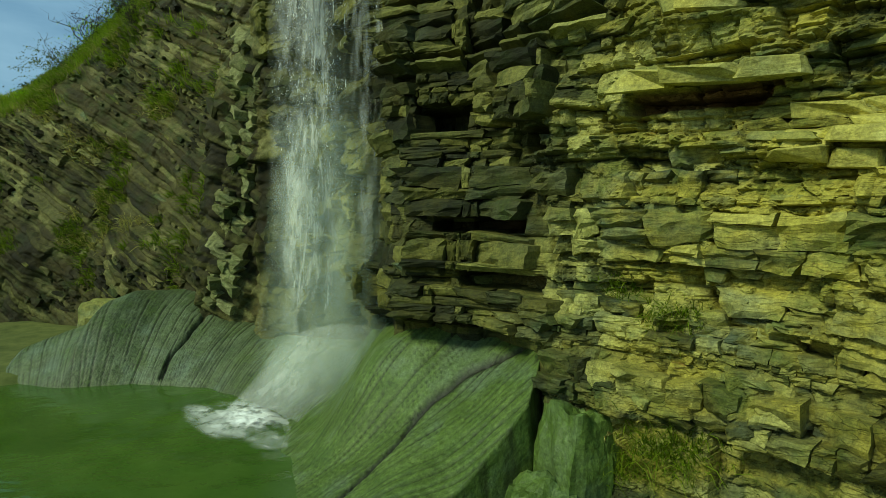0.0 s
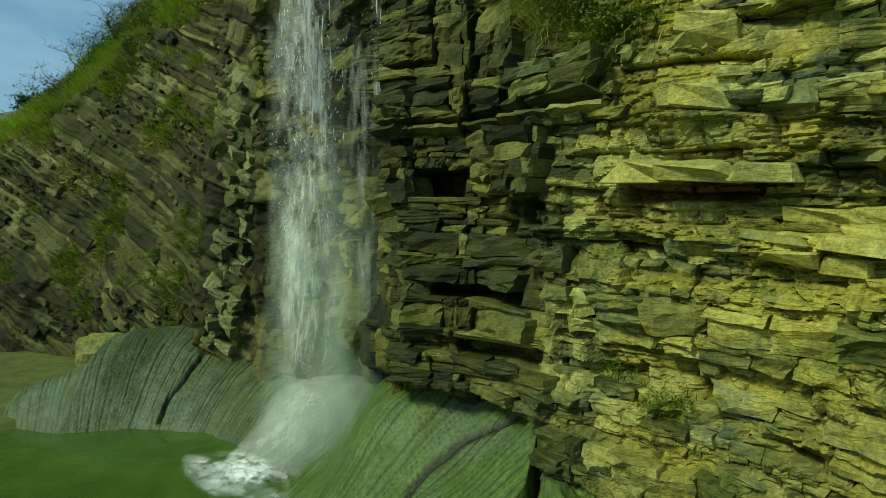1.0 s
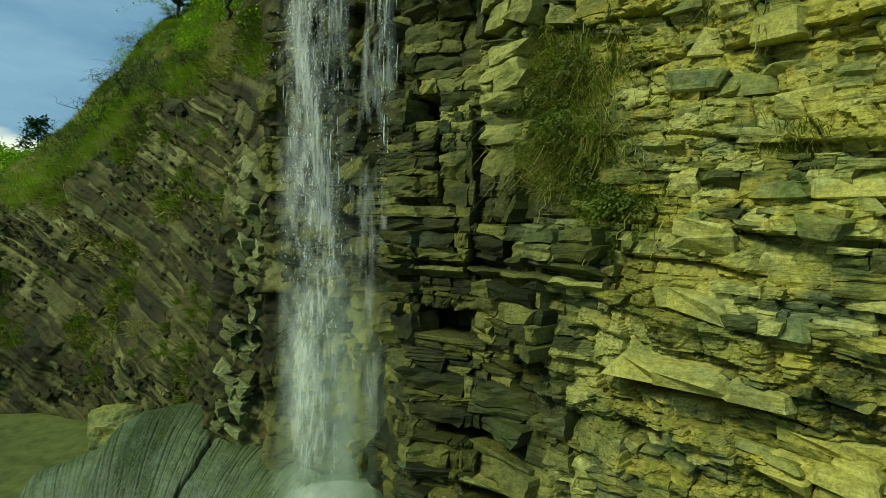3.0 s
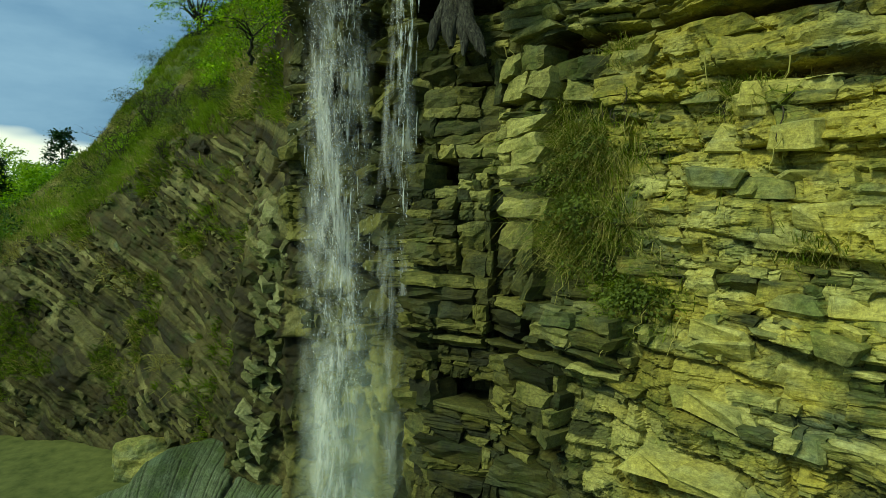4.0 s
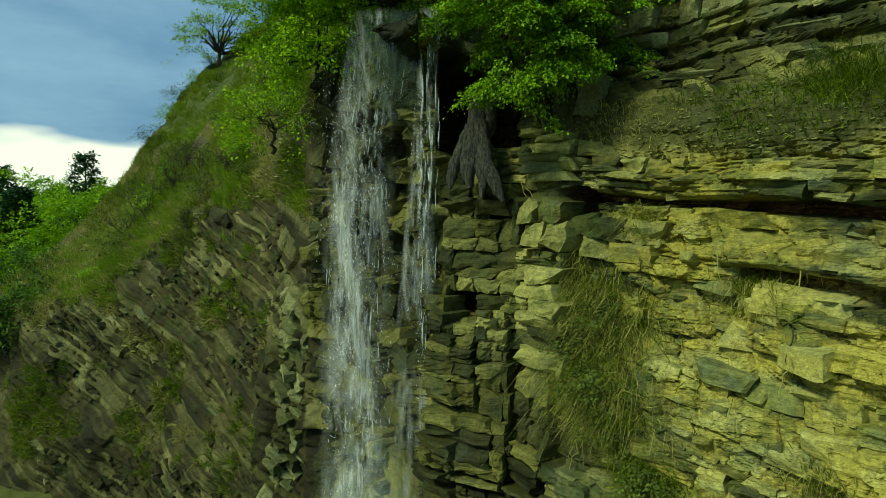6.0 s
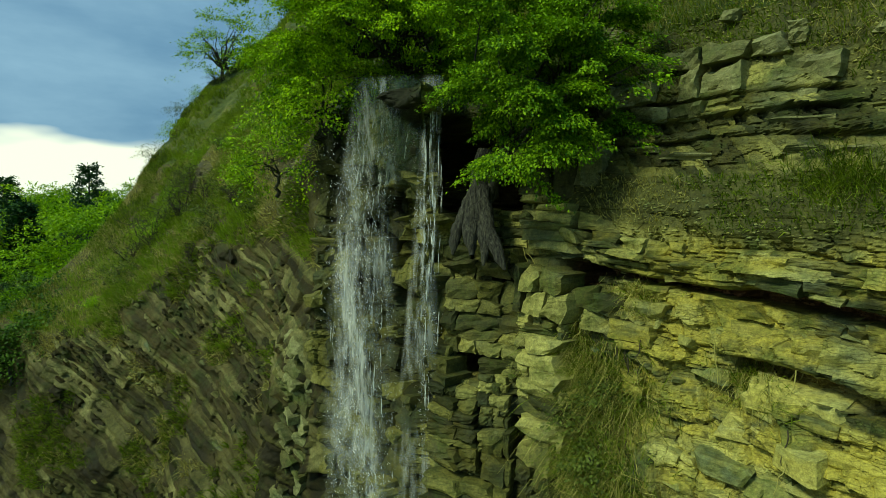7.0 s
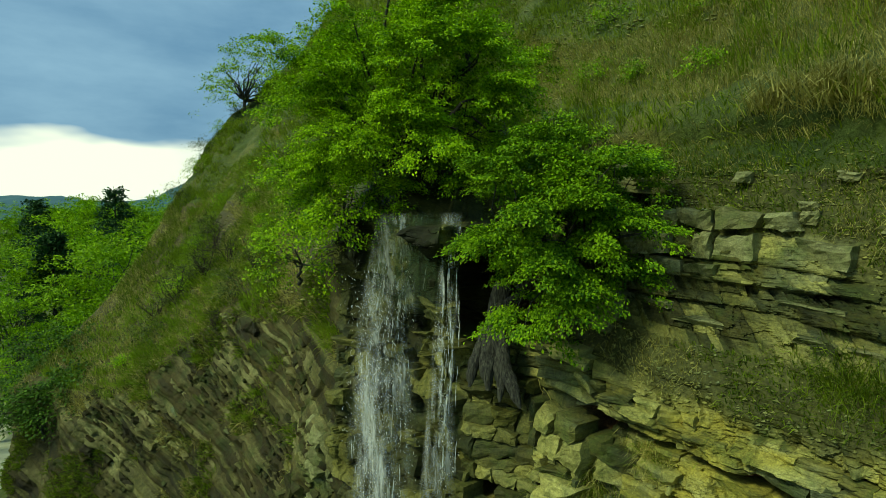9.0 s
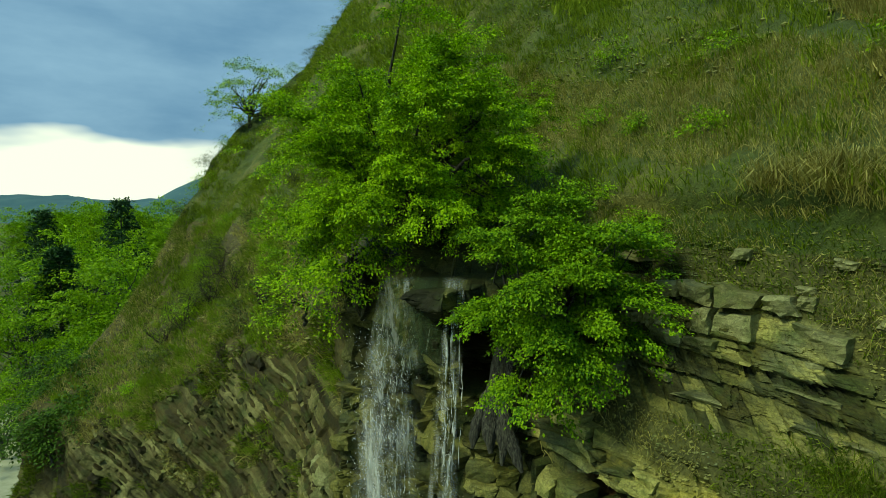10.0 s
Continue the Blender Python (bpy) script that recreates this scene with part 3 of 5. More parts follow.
road_p = np.stack([-21.5 - 9 * road_v + 3.2 * road_u, 12 + 30 * road_v + 0.8 * road_u, 0.24 - 0.05 * road_u ** 2 + 0.02 * fbm(road_u * 4, road_v * 40, 3, 2)], -1)
road = tagged(new("road", mesh_from("road", road_p.reshape(-1, 3), grid_faces(12, 60), simple("pale_track", (0.34, 0.35, 0.22), (0.5, 0.5, 0.34), 2, 0.9, 0.4), True)), "pale gravel track along the valley", "road", kind="structure")
ground = tagged(new("ground", mesh_from("ground", np.stack([gx_, gy_, gz_], -1).reshape(-1, 3), grid_faces(gx_.shape[1], gx_.shape[0]), GRAVEL, True)),
                "pale gravel and mud valley floor", "ground", kind="structure")

m_water, nt, bs = material("pool_water")
v = coords(nt, (1, 1, 1))
bs.inputs["Base Color"].default_value = (0.05, 0.12, 0.012, 1)
bs.inputs["Roughness"].default_value = 0.12
nt.links.new(ramp(nt, noise_tex(nt, v, 0.7, 4), (0.35, (0.045, 0.095, 0.012)), (0.7, (0.085, 0.15, 0.024))), bs.inputs["Base Color"])
bump(nt, noise_tex(nt, v, 5, 4, 0.5), bs, 0.25, 0.05)
px, py = np.meshgrid(np.linspace(-12.5, 0.0, 120), np.linspace(0.5, 11.5, 110))
fall_d = np.hypot(px + 2.9, py - 8.7)
pz = 0.012 * fbm(px * 2.2, py * 2.2, 3, 5) + 0.02 * np.sin(fall_d * 9) * np.exp(-fall_d * 0.7)
pool = tagged(new("pool", mesh_from("pool", np.stack([px, py, pz], -1).reshape(-1, 3), grid_faces(120, 110), m_water, True)),
              "murky green plunge pool with gentle ripples", "water", kind="structure")


def groove(theta, r, count, seed, width):
    """Distance-shaped cracks that fan out with theta."""
    q = theta * count + 0.5 * fbm(theta * count * 0.35, r * 1.3, 3, seed)
    j = np.floor(q)
    f = np.abs(q - j - 0.5 - 0.6 * (hash01(j, 1, seed) - 0.5))
    on = (vnoise(r * 1.1 + 9 * hash01(j, 2, seed), j * 0.73, seed + 2) > -0.22) * (0.4 + 0.6 * hash01(j, 4, seed))
    return np.exp(-(f / width) ** 2) * on


def basin_left():
    n, k = 440, 110
    x, t = np.meshgrid(np.linspace(-8.9, -1.2, n), np.linspace(-0.25, 1.25, k))
    shore = np.interp(x, [-8.9, -8.4, -7, -5.8, -4.3, -3.3, -2.4, -1.2], [11.6, 10.9, 10.5, 10.75, 10.5, 9.75, 8.7, 8.0])
    depth = np.interp(x, [-8.9, -7, -6, -4.5, -3, -1.2], [0.7, 1.6, 2.6, 2.3, 2.0, 2.5])
    top = np.interp(x, [-8.9, -8.7, -7.7, -7.2, -6.95, -6.6, -5.8, -5.0, -4.0, -3.3, -1.2], [0.2, 0.45, 0.8, 0.98, 1.4, 1.53, 1.46, 1.25, 0.98, 0.82, 0.9])
    top = top + 0.05 * fbm(x * 1.5, x * 0, 3, 4)
    y = shore + depth * t
    prof = np.where(t < 0, 1.2 * t, np.sin(np.clip(t, 0, 1) * math.pi / 2) ** 0.9) - 2.2 * np.clip(t - 1.0, 0, 1)
    z = top * prof + 0.05 * fbm(x * 1.2, y * 1.2, 3, 6)
    r = np.hypot(x + 5.6, y - 6.5)
    th = np.arctan2(x + 5.6, y - 6.5)
    g1, g2 = groove(th, r, 42, 3, 0.07), groove(th, r, 95, 7, 0.12)
    g3 = np.exp(-((th - 0.06 - 0.03 * (r - 4) - 0.02 * fbm(r * 3, r * 0, 2, 3)) / 0.009) ** 2) * (t > 0.05)
    z = z - 0.03 * g1 - 0.012 * g2 - 0.12 * g3 + 0.012 * fbm(th * 8, r * 0.6, 3, 21)
    crack = np.clip(1.1 * g1 + 0.85 * g2 + g3, 0, 1)
    return mesh_from("basin_slab", np.stack([x, y, z], -1).reshape(-1, 3), grid_faces(n, k), ROCK_DOME, True, {"crack": crack})


def basin_right():
    n, k = 240, 230
    u, w = np.meshgrid(np.linspace(0, 1, n), np.linspace(0, 1, k))
    y = 4.0 + 5.8 * w
    edge = np.interp(y, [4.0, 5.3, 5.85, 6.4, 9.8], [-1.6, 0.0, 0.88, 1.1, 0.2]) + 0.04 * fbm(y * 2, y * 0, 3, 5)
    x0 = -2.9 + 0 * y
    x = x0 + (edge - x0) * np.minimum(u / 0.9, 1) + np.maximum(u - 0.9, 0) * 1.2
    q = x + 1.5
    z = 0.07 + 0.45 * q + 0.07 * q * np.abs(q) + 0.3 * (y - 6.85)
    z = np.where(y > 7.6, z - 0.16 * (y - 7.6), z) + 0.14 * np.maximum(7.3 - y, 0) * step01(0.3, -0.6, x)
    z = z + 0.06 * fbm(x * 1.1, y * 1.1, 3, 8) + 0.72 * step01(6.6, 7.7, y) * step01(-1.8, -0.8, x) * step01(1.2, -0.6, x)
    r = np.hypot(x + 5.5, y - 4.5)
    th = np.arctan2(y - 4.5, x + 5.5)
    g1, g2 = groove(th, r, 44, 13, 0.10), groove(th, r, 110, 17, 0.14)
    z = z - 0.035 * g1 - 0.018 * g2
    line = 0.36 + 0.05 * np.sin(r * 2.4) + 0.03 * fbm(r, r * 0, 3, 9)
    z = z - 0.05 * np.exp(-((th - line) / 0.008) ** 2) + 0.02 * step01(line - 0.01, line + 0.02, th)
    crack = np.clip(0.95 * g1 + 0.65 * g2 + np.exp(-((th - line) / 0.01) ** 2), 0, 1)
    z = z - 14 * np.maximum(u - 0.9, 0)
    return mesh_from("basin_slab", np.stack([x, y, z], -1).reshape(-1, 3), grid_faces(n, k), ROCK_SLAB, True, {"crack": crack})


slab_left = tagged(new("basin_slab", basin_left()), "smooth domed grey-green slab with fanning cracks beside the pool", "rock", "basin slabs")
slab_right = tagged(new("basin_slab", basin_right()), "smooth tilted green slab scored by cracks, sloping into the pool", "rock", "basin slabs")


def boulder_mesh(name, seed, cuts=14, rough=0.16, ball=0.32):
    bm = bmesh.new()
    bmesh.ops.create_cube(bm, size=1)
    bmesh.ops.subdivide_edges(bm, edges=bm.edges[:], cuts=cuts, use_grid_fill=True)
    off = Vector((seed * 3.1, seed * 1.7, seed * 2.3))
    for vv in bm.verts:
        c = vv.co
        rr = max(abs(c.x), abs(c.y), abs(c.z)) * 2
        sph = c.normalized() * 0.62
        c = c.lerp(sph, ball)
        c += c.normalized() * rough * (noise.noise(c * 1.6 + off) + 0.5 * noise.noise(c * 4 + off) + 0.2 * noise.noise(c * 11 + off))
        vv.co = c
    me = bpy.data.meshes.new(name)
    bm.to_mesh(me)
    bm.free()
    me.materials.append(ROCK_PIECE if seed == 3 else ROCK_SLAB)
    return me


for k, (at, size, rz, lab) in enumerate((((1.42, 5.7, 0.45), (0.8, 0.7, 1.6), 20, "large grey-green boulder wedged under the cliff"),
                                         ((0.85, 5.3, 0.0), (0.6, 0.6, 1.1), -15, "half-hidden smooth boulder below the slab edge"),
                                         ((-8.1, 14.3, 0.3), (1.5, 1.0, 1.35), 10, "rounded pale boulder behind the domed slab"))):
    ob = tagged(new("boulder", boulder_mesh("boulder", k + 1, ball=0.75 if k == 2 else 0.3)), lab, "boulder", "boulders")
    ob.matrix_world = pose(*at, 8 * k, 6, rz) @ Matrix.Diagonal((*size, 1))

# ---------------------------------------------------------------- waterfall
def veil_material(name, scale, stretch, lo, hi, top, tint=(0.93, 0.95, 0.9), z_lo=0.0, z_hi=12.0, a_lo=1.0, a_hi=0.6):
    """Water broken into air: white where it is dense, clear between the streaks."""
    m, nt, b = material(name)
    b.inputs["Base Color"].default_value = (*tint, 1)
    b.inputs["Roughness"].default_value = 0.45
    f = noise_tex(nt, coords(nt, (1, 1, stretch)), scale, 8, 0.65)
    f2 = noise_tex(nt, coords(nt, (1, 1, stretch * 1.5)), scale * 0.22, 3, 0.5)
    mr = node(nt, "ShaderNodeMapRange")
    for key, value in (("From Min", lo), ("From Max", hi), ("To Min", 0.0), ("To Max", top)):
        mr.inputs[key].default_value = value
    nt.links.new(mix(nt, 0.42, f, f2), mr.inputs["Value"])
    g = nt.nodes.new("ShaderNodeNewGeometry")
    sp = nt.nodes.new("ShaderNodeSeparateXYZ")
    nt.links.new(g.outputs["Position"], sp.inputs["Vector"])
    mz = node(nt, "ShaderNodeMapRange")
    for key, value in (("From Min", z_lo), ("From Max", z_hi), ("To Min", a_lo), ("To Max", a_hi)):
        mz.inputs[key].default_value = value
    nt.links.new(sp.outputs["Z"], mz.inputs["Value"])
    mu = nt.nodes.new("ShaderNodeMath")
    mu.operation = "MULTIPLY"
    nt.links.new(mr.outputs["Result"], mu.inputs[0])
    nt.links.new(mz.outputs["Result"], mu.inputs[1])
    mu2 = nt.nodes.new("ShaderNodeMath")
    mu2.operation = "MULTIPLY"
    nt.links.new(mu.outputs[0], mu2.inputs[0])
    nt.links.new(attr(nt, "edge"), mu2.inputs[1])
    tr = nt.nodes.new("ShaderNodeBsdfTransparent")
    ms = nt.nodes.new("ShaderNodeMixShader")
    nt.links.new(mu2.outputs[0], ms.inputs[0])
    nt.links.new(tr.outputs[0], ms.inputs[1])
    nt.links.new(b.outputs[0], ms.inputs[2])
    nt.links.new(ms.outputs[0], nt.nodes["Material Output"].inputs["Surface"])
    return m


m_drop, nt, bs = material("water_drop")
bs.inputs["Base Color"].default_value = (0.85, 0.88, 0.86, 1)
bs.inputs["Roughness"].default_value = 0.2
V_STREAK = veil_material("water_streaks", 15.0, 0.13, 0.46, 0.66, 0.86, z_lo=4.0, z_hi=11.5, a_lo=0.72, a_hi=0.85)
V_THIN = veil_material("thin_water", 13.0, 0.13, 0.47, 0.68, 0.9, z_lo=4.0, z_hi=10.5, a_lo=0.42, a_hi=0.9)
V_BREAK = veil_material("broken_water", 7.0, 0.3, 0.43, 0.70, 0.55, z_lo=3.0, z_hi=10.5, a_lo=1.0, a_hi=0.5)
V_MIST = veil_material("spray_mist", 1.2, 0.35, 0.05, 0.8, 0.44, tint=(0.60, 0.71, 0.55), z_lo=0.6, z_hi=6.0, a_lo=1.0, a_hi=0.05)
V_SLIDE = veil_material("sliding_water", 5.0, 0.4, 0.24, 0.72, 0.6)

fall = empty("waterfall", (-1.9, 10.0, 0.8), "white broken waterfall of strands, drops and spray", "waterfall")
OFF = np.array([-1.9, 10.0, 0.8])


def sheet(name, mat, z0, z1, left, right, y_at, bulge, seed, n=40, k=90):
    """A hanging sheet: left and right edges as (z, x) lines."""
    u, z = np.meshgrid(np.linspace(0, 1, n), np.linspace(z0, z1, k))
    xl, xr = np.interp(z, *left), np.interp(z, *right)
    x = xl + (xr - xl) * u
    y = np.interp(z, *y_at) - bulge * np.sin(u * math.pi) + 0.12 * fbm(x * 2.5, z * 0.35, 3, seed)
    e = np.sin(np.clip(u, 0, 1) * math.pi) ** 0.7 * step01(z0 - 0.01, z0 + 0.9, z) * step01(z1 + 0.01, z1 - 0.12, z)
    return mesh_from(name, np.stack([x, y, z], -1).reshape(-1, 3) - OFF, grid_faces(n, k), mat, True, {"edge": e})


ZL = [0.6, 6, 9.5, 10.8, 12.05]
LEFT, RIGHT, FRONT = [-2.55, -2.72, -2.6, -2.35, -2.05], [-0.75, -0.75, -0.72, -0.68, -0.64], [8.95, 9.7, 9.55, 9.2, 8.86]
V_GLASS, nt, bs = material("glassy_curtain")
bs.inputs["Base Color"].default_value = (0.05, 0.075, 0.03, 1)
bs.inputs["Roughness"].default_value = 0.08
gl, gl_t = nt.nodes.new("ShaderNodeMixShader"), nt.nodes.new("ShaderNodeBsdfTransparent")
gl_n = noise_tex(nt, coords(nt, (1, 1, 0.12)), 12, 5)
nt.links.new(mix(nt, 1.0, ramp(nt, gl_n, (0.35, (0.35, 0.35, 0.35)), (0.65, (0.8, 0.8, 0.8))), attr(nt, "edge"), "MULTIPLY"), gl.inputs[0])
nt.links.new(gl_t.outputs[0], gl.inputs[1])
nt.links.new(bs.outputs[0], gl.inputs[2])
nt.links.new(gl.outputs[0], nt.nodes["Material Output"].inputs["Surface"])
bump(nt, gl_n, bs, 0.8, 0.05)
part("lip_curtain", sheet("lip_curtain", V_GLASS, 10.2, 12.06, (ZL, LEFT), (ZL, RIGHT), (ZL, [8.95, 9.3, 9.0, 8.9, 8.84]), 0.05, 13), fall, "smooth dark curtain of water below the lip")
part("water_sheet", sheet("water_sheet", V_STREAK, 1.0, 12.04, (ZL, LEFT), (ZL, [-1.5, -1.6, -1.55, -1.3, -1.1]), (ZL, FRONT), 0.12, 3), fall)
part("water_sheet", sheet("water_sheet", V_THIN, 2.0, 12.06, (ZL, [-1.5, -1.45, -1.15, -1.05, -1.02]), (ZL, RIGHT), (ZL, [8.7, 8.72, 8.78, 8.82, 8.8]), 0.08, 9), fall)
part("water_sheet", sheet("water_sheet", V_BREAK, 0.9, 11.0, (ZL, LEFT), (ZL, [-1.35, -1.5, -1.4, -1.2, -0.9]), (ZL, [8.75, 9.1, 9.2, 9.0, 8.8]), 0.2, 5), fall)
part("spray", sheet("spray", V_MIST, 0.3, 6.8, (ZL, [-2.7, -2.65, -2.7, -2.3, -2.2]), (ZL, [-0.4, -0.6, -0.9, -0.9, -0.9]), (ZL, [8.8, 8.9, 9.3, 9.3, 9.3]), 0.4, 7), fall, "soft white spray mist")
part("spray", sheet("spray", V_MIST, 0.2, 4.6, (ZL, [-2.9, -2.4, -2.5, -2.3, -2.2]), (ZL, [-0.6, -0.7, -1.3, -0.9, -0.9]), (ZL, [8.5, 9.1, 9.3, 9.3, 9.3]), 0.4, 8), fall, "soft white spray mist")


def strands(count, seed, x0, x1, z0, z1, y0, wid, l_lo, l_hi):
    """Falling shreds and drops, three-sided and pointed."""
    rng = np.random.RandomState(seed)
    xs = x0 + (x1 - x0) * np.clip(rng.normal(0.5, 0.24, count), 0, 1)
    zs = rng.uniform(z0, z1, count)
    # thrown in clusters
    grp = rng.randint(0, count // 14 + 1, count)
    xs = 0.35 * xs + 0.65 * xs[grp] + rng.normal(0, 0.05, count)
    zs = zs[grp] + rng.normal(0, 0.16, count)
    ys = y0 + rng.normal(0, 0.16, count)
    ln = rng.uniform(l_lo, l_hi, count) * (0.5 + 1.0 * rng.rand(count) ** 2)
    wd = wid * rng.uniform(0.4, 1.3, count)
    sway = rng.normal(0, 0.02, count)
    V = [np.stack([xs + wd * math.cos(a * 2.094) + sway, ys + wd * math.sin(a * 2.094), zs - ln * 0.4], -1) for a in range(3)]
    V += [np.stack([xs, ys, zs + ln * 0.5], -1), np.stack([xs + sway * 2, ys, zs - ln * 0.6], -1)]
    V = np.stack(V, 1).reshape(-1, 3)
    base = np.arange(count)[:, None] * 5
    F = np.concatenate([base + np.array(f) for f in ((0, 1, 3), (1, 2, 3), (2, 0, 3), (1, 0, 4), (2, 1, 4), (0, 2, 4))])
    return mesh_from("strand", V - OFF, F, m_drop, True)


V_RIB, nt, bs = material("water_ribbon")
bs.inputs["Base Color"].default_value = (0.86, 0.9, 0.87, 1)
bs.inputs["Roughness"].default_value = 0.12
rb = nt.nodes.new("ShaderNodeMixShader")
rb_t = nt.nodes.new("ShaderNodeBsdfTransparent")
nt.links.new(ramp(nt, noise_tex(nt, coords(nt, (1, 1, 0.35)), 16, 5), (0.42, (0.03, 0.03, 0.03)), (0.62, (0.7, 0.7, 0.7))), rb.inputs[0])
nt.links.new(rb_t.outputs[0], rb.inputs[1])
nt.links.new(bs.outputs[0], rb.inputs[2])
nt.links.new(rb.outputs[0], nt.nodes["Material Output"].inputs["Surface"])


def ribbons(count, seed, left, right, z0, z1, y0, wid, l_lo, l_hi):
    """Wavering ribbons of water, thick and thin along their length."""
    rng = np.random.RandomState(seed)
    n, sides = 16, 5
    V, F = [], []
    ring = np.arange(sides)
    for i in range(count):
        zt = z0 + (z1 - z0) * rng.rand() ** 0.75
        ln = rng.uniform(l_lo, l_hi)
        zz_ = np.linspace(zt, max(zt - ln, 0.9), n)
        u = np.clip(rng.normal(0.5, 0.27), 0, 1)
        x_ = np.interp(zz_, *left) * (1 - u) + np.interp(zz_, *right) * u + 0.03 * fbm(zz_ * 2 + i * 7.7, zz_ * 0, 3, seed)
        y_ = np.interp(zz_, ZL, y0) + rng.normal(0, 0.1) + 0.04 * fbm(zz_ * 3, zz_ * 0 + i, 2, seed + 1)
        r_ = wid * rng.uniform(0.5, 1.3) * np.sin(np.linspace(0.1, 3.04, n)) * (0.55 + 1.3 * np.abs(fbm(zz_ * 6 + i * 3.3, zz_ * 0, 2, seed + 2)))
        w = 2 * math.pi * ring / sides
        V.append(np.stack([x_[:, None] + r_[:, None] * np.cos(w), y_[:, None] + 0.5 * r_[:, None] * np.sin(w), np.repeat(zz_[:, None], sides, 1)], -1).reshape(-1, 3))
        q = np.arange(n - 1)[:, None] * sides
        F.append(np.stack([q + ring, q + (ring + 1) % sides, q + sides + (ring + 1) % sides, q + sides + ring], -1).reshape(-1, 4) + i * n * sides)
    return mesh_from("ribbon", np.concatenate(V) - OFF, np.concatenate(F), V_RIB, True)


part("ribbon", ribbons(75, 1, (ZL, LEFT), (ZL, [-1.5, -1.6, -1.55, -1.3, -1.1]), 5.0, 12.0, FRONT, 0.013, 0.12, 0.5), fall)["kind"] = "stuff"
part("ribbon", ribbons(40, 2, (ZL, [-1.2, -1.1, -1.0, -0.98, -0.98]), (ZL, [-0.8, -0.75, -0.7, -0.68, -0.66]), 7.0, 12.0, [8.75, 8.72, 8.75, 8.8, 8.76], 0.014, 0.25, 0.8), fall)["kind"] = "stuff"
for nm, args in (("spray", (1500, 3, -2.95, -1.2, 3.5, 11.2, 9.4, 0.0055, 0.015, 0.06)), ("spray", (500, 5, -1.2, -0.7, 5.0, 11.0, 9.0, 0.005, 0.015, 0.05)), ("spray", (160, 4, -3.0, -1.2, 0.6, 3.0, 9.1, 0.005, 0.012, 0.03))):
    part(nm, strands(*args), fall)["kind"] = "stuff"


def slide():
    """Water running down the chute into the pool."""
    n, k = 60, 60
    u, w = np.meshgrid(np.linspace(0, 1, n), np.linspace(0, 1, k))
    x = (-3.55 + 0.75 * w) * (1 - u) + (-1.95 + 1.1 * w ** 1.3) * u
    y = (9.3 + 0.5 * w) * (1 - u) + (8.25 + 1.0 * w) * u
    z = 0.05 + (1.0 + 0.25 * u) * w ** 1.5 + 0.16 * np.sin(u * math.pi) + 0.05 * fbm(x * 3, y * 3, 3, 2)
    e = np.sin(u * math.pi) ** 0.6 * step01(1.3, 0.85, w + 0.2 * fbm(u * 4, w * 2, 3, 12)) * (0.45 + 0.55 * step01(1.0, 0.2, u))
    return mesh_from("chute_water", np.stack([x, y, z], -1).reshape(-1, 3) - OFF, grid_faces(n, k), V_SLIDE, True, {"edge": e})


part("chute_water", slide(), fall, "white water running down the chute")
V_FOAM = veil_material("foam_lace", 4.5, 1.0, 0.36, 0.5, 1.0)


def foam():
    n = 130
    u, w = np.meshgrid(np.linspace(-1, 1, n), np.linspace(-1, 1, n))
    x, y = -3.0 + 1.25 * u + 0.35 * w, 8.75 - 1.0 * u + 0.7 * w
    r = np.hypot(u, w)
    z = 0.03 + 0.07 * np.clip(1 - r, 0, 1) * (0.4 + np.abs(fbm(x * 5, y * 5, 3, 6)) * 1.2)
    e = step01(1.0, 0.1, r + 0.55 * fbm(u * 2.5, w * 2.5, 3, 16)) * step01(1.0, 0.85, r)
    return mesh_from("foam", np.stack([x, y, z], -1).reshape(-1, 3) - OFF, grid_faces(n, n), V_FOAM, True, {"edge": e})


part("foam", foam(), fall, "white foam where the water meets the pool")

# ---------------------------------------------------------------- plants
def blades(P, N, length, width, droop, seed, lean=0.5):
    """Curved grass blades at the points P, growing along N, then up, then drooping."""
    rng = np.random.RandomState(seed)
    n = len(P)
    ln = length * rng.uniform(0.5, 1.4, n)[:, None]
    up = np.array([0, 0, 1.0])
    d0 = N * 0.5 + up * 0.9 + rng.normal(0, lean, (n, 3))
    d0 /= np.linalg.norm(d0, axis=1)[:, None]
    side = np.cross(d0, rng.normal(0, 1, (n, 3)))
    side /= np.linalg.norm(side, axis=1)[:, None] + 1e-6
    wd = width * rng.uniform(0.6, 1.3, n)[:, None]
    a = P - 0.02 * N
    b = a + d0 * ln * 0.5
    d1 = d0 - up * droop + N * 0.35 * droop
    c = b + d1 * ln * 0.5
    V = np.stack([a - side * wd, a + side * wd, b - side * wd * 0.8, b + side * wd * 0.8, c], 1).reshape(-1, 3)
    k = np.arange(n)[:, None] * 5
    F = np.concatenate([k + np.array(f) for f in ((0, 1, 3), (0, 3, 2), (2, 3, 4))])
    return V, F


def scatter(count, x0, x1, z0, z1, seed, need=0.4, clump=0.0, hill=False):
    rng = np.random.RandomState(seed)
    x, z = rng.uniform(x0, x1, count), rng.uniform(z0, z1, count)
    if clump:
        keep = vnoise(x * clump, z * clump, seed) + 0.35 * vnoise(x * clump * 3, z * clump * 3, seed + 1) > 0.02
        x, z = x[keep], z[keep]
    p, soil = land(x, z)[:2]
    if hill:
        p[:, 1] += hill_lump(x, z)
    q = soil >= need
    p = p[q]
    gx = (face_y(p[:, 0] + 0.2, p[:, 2]) - face_y(p[:, 0] - 0.2, p[:, 2])) / 0.4
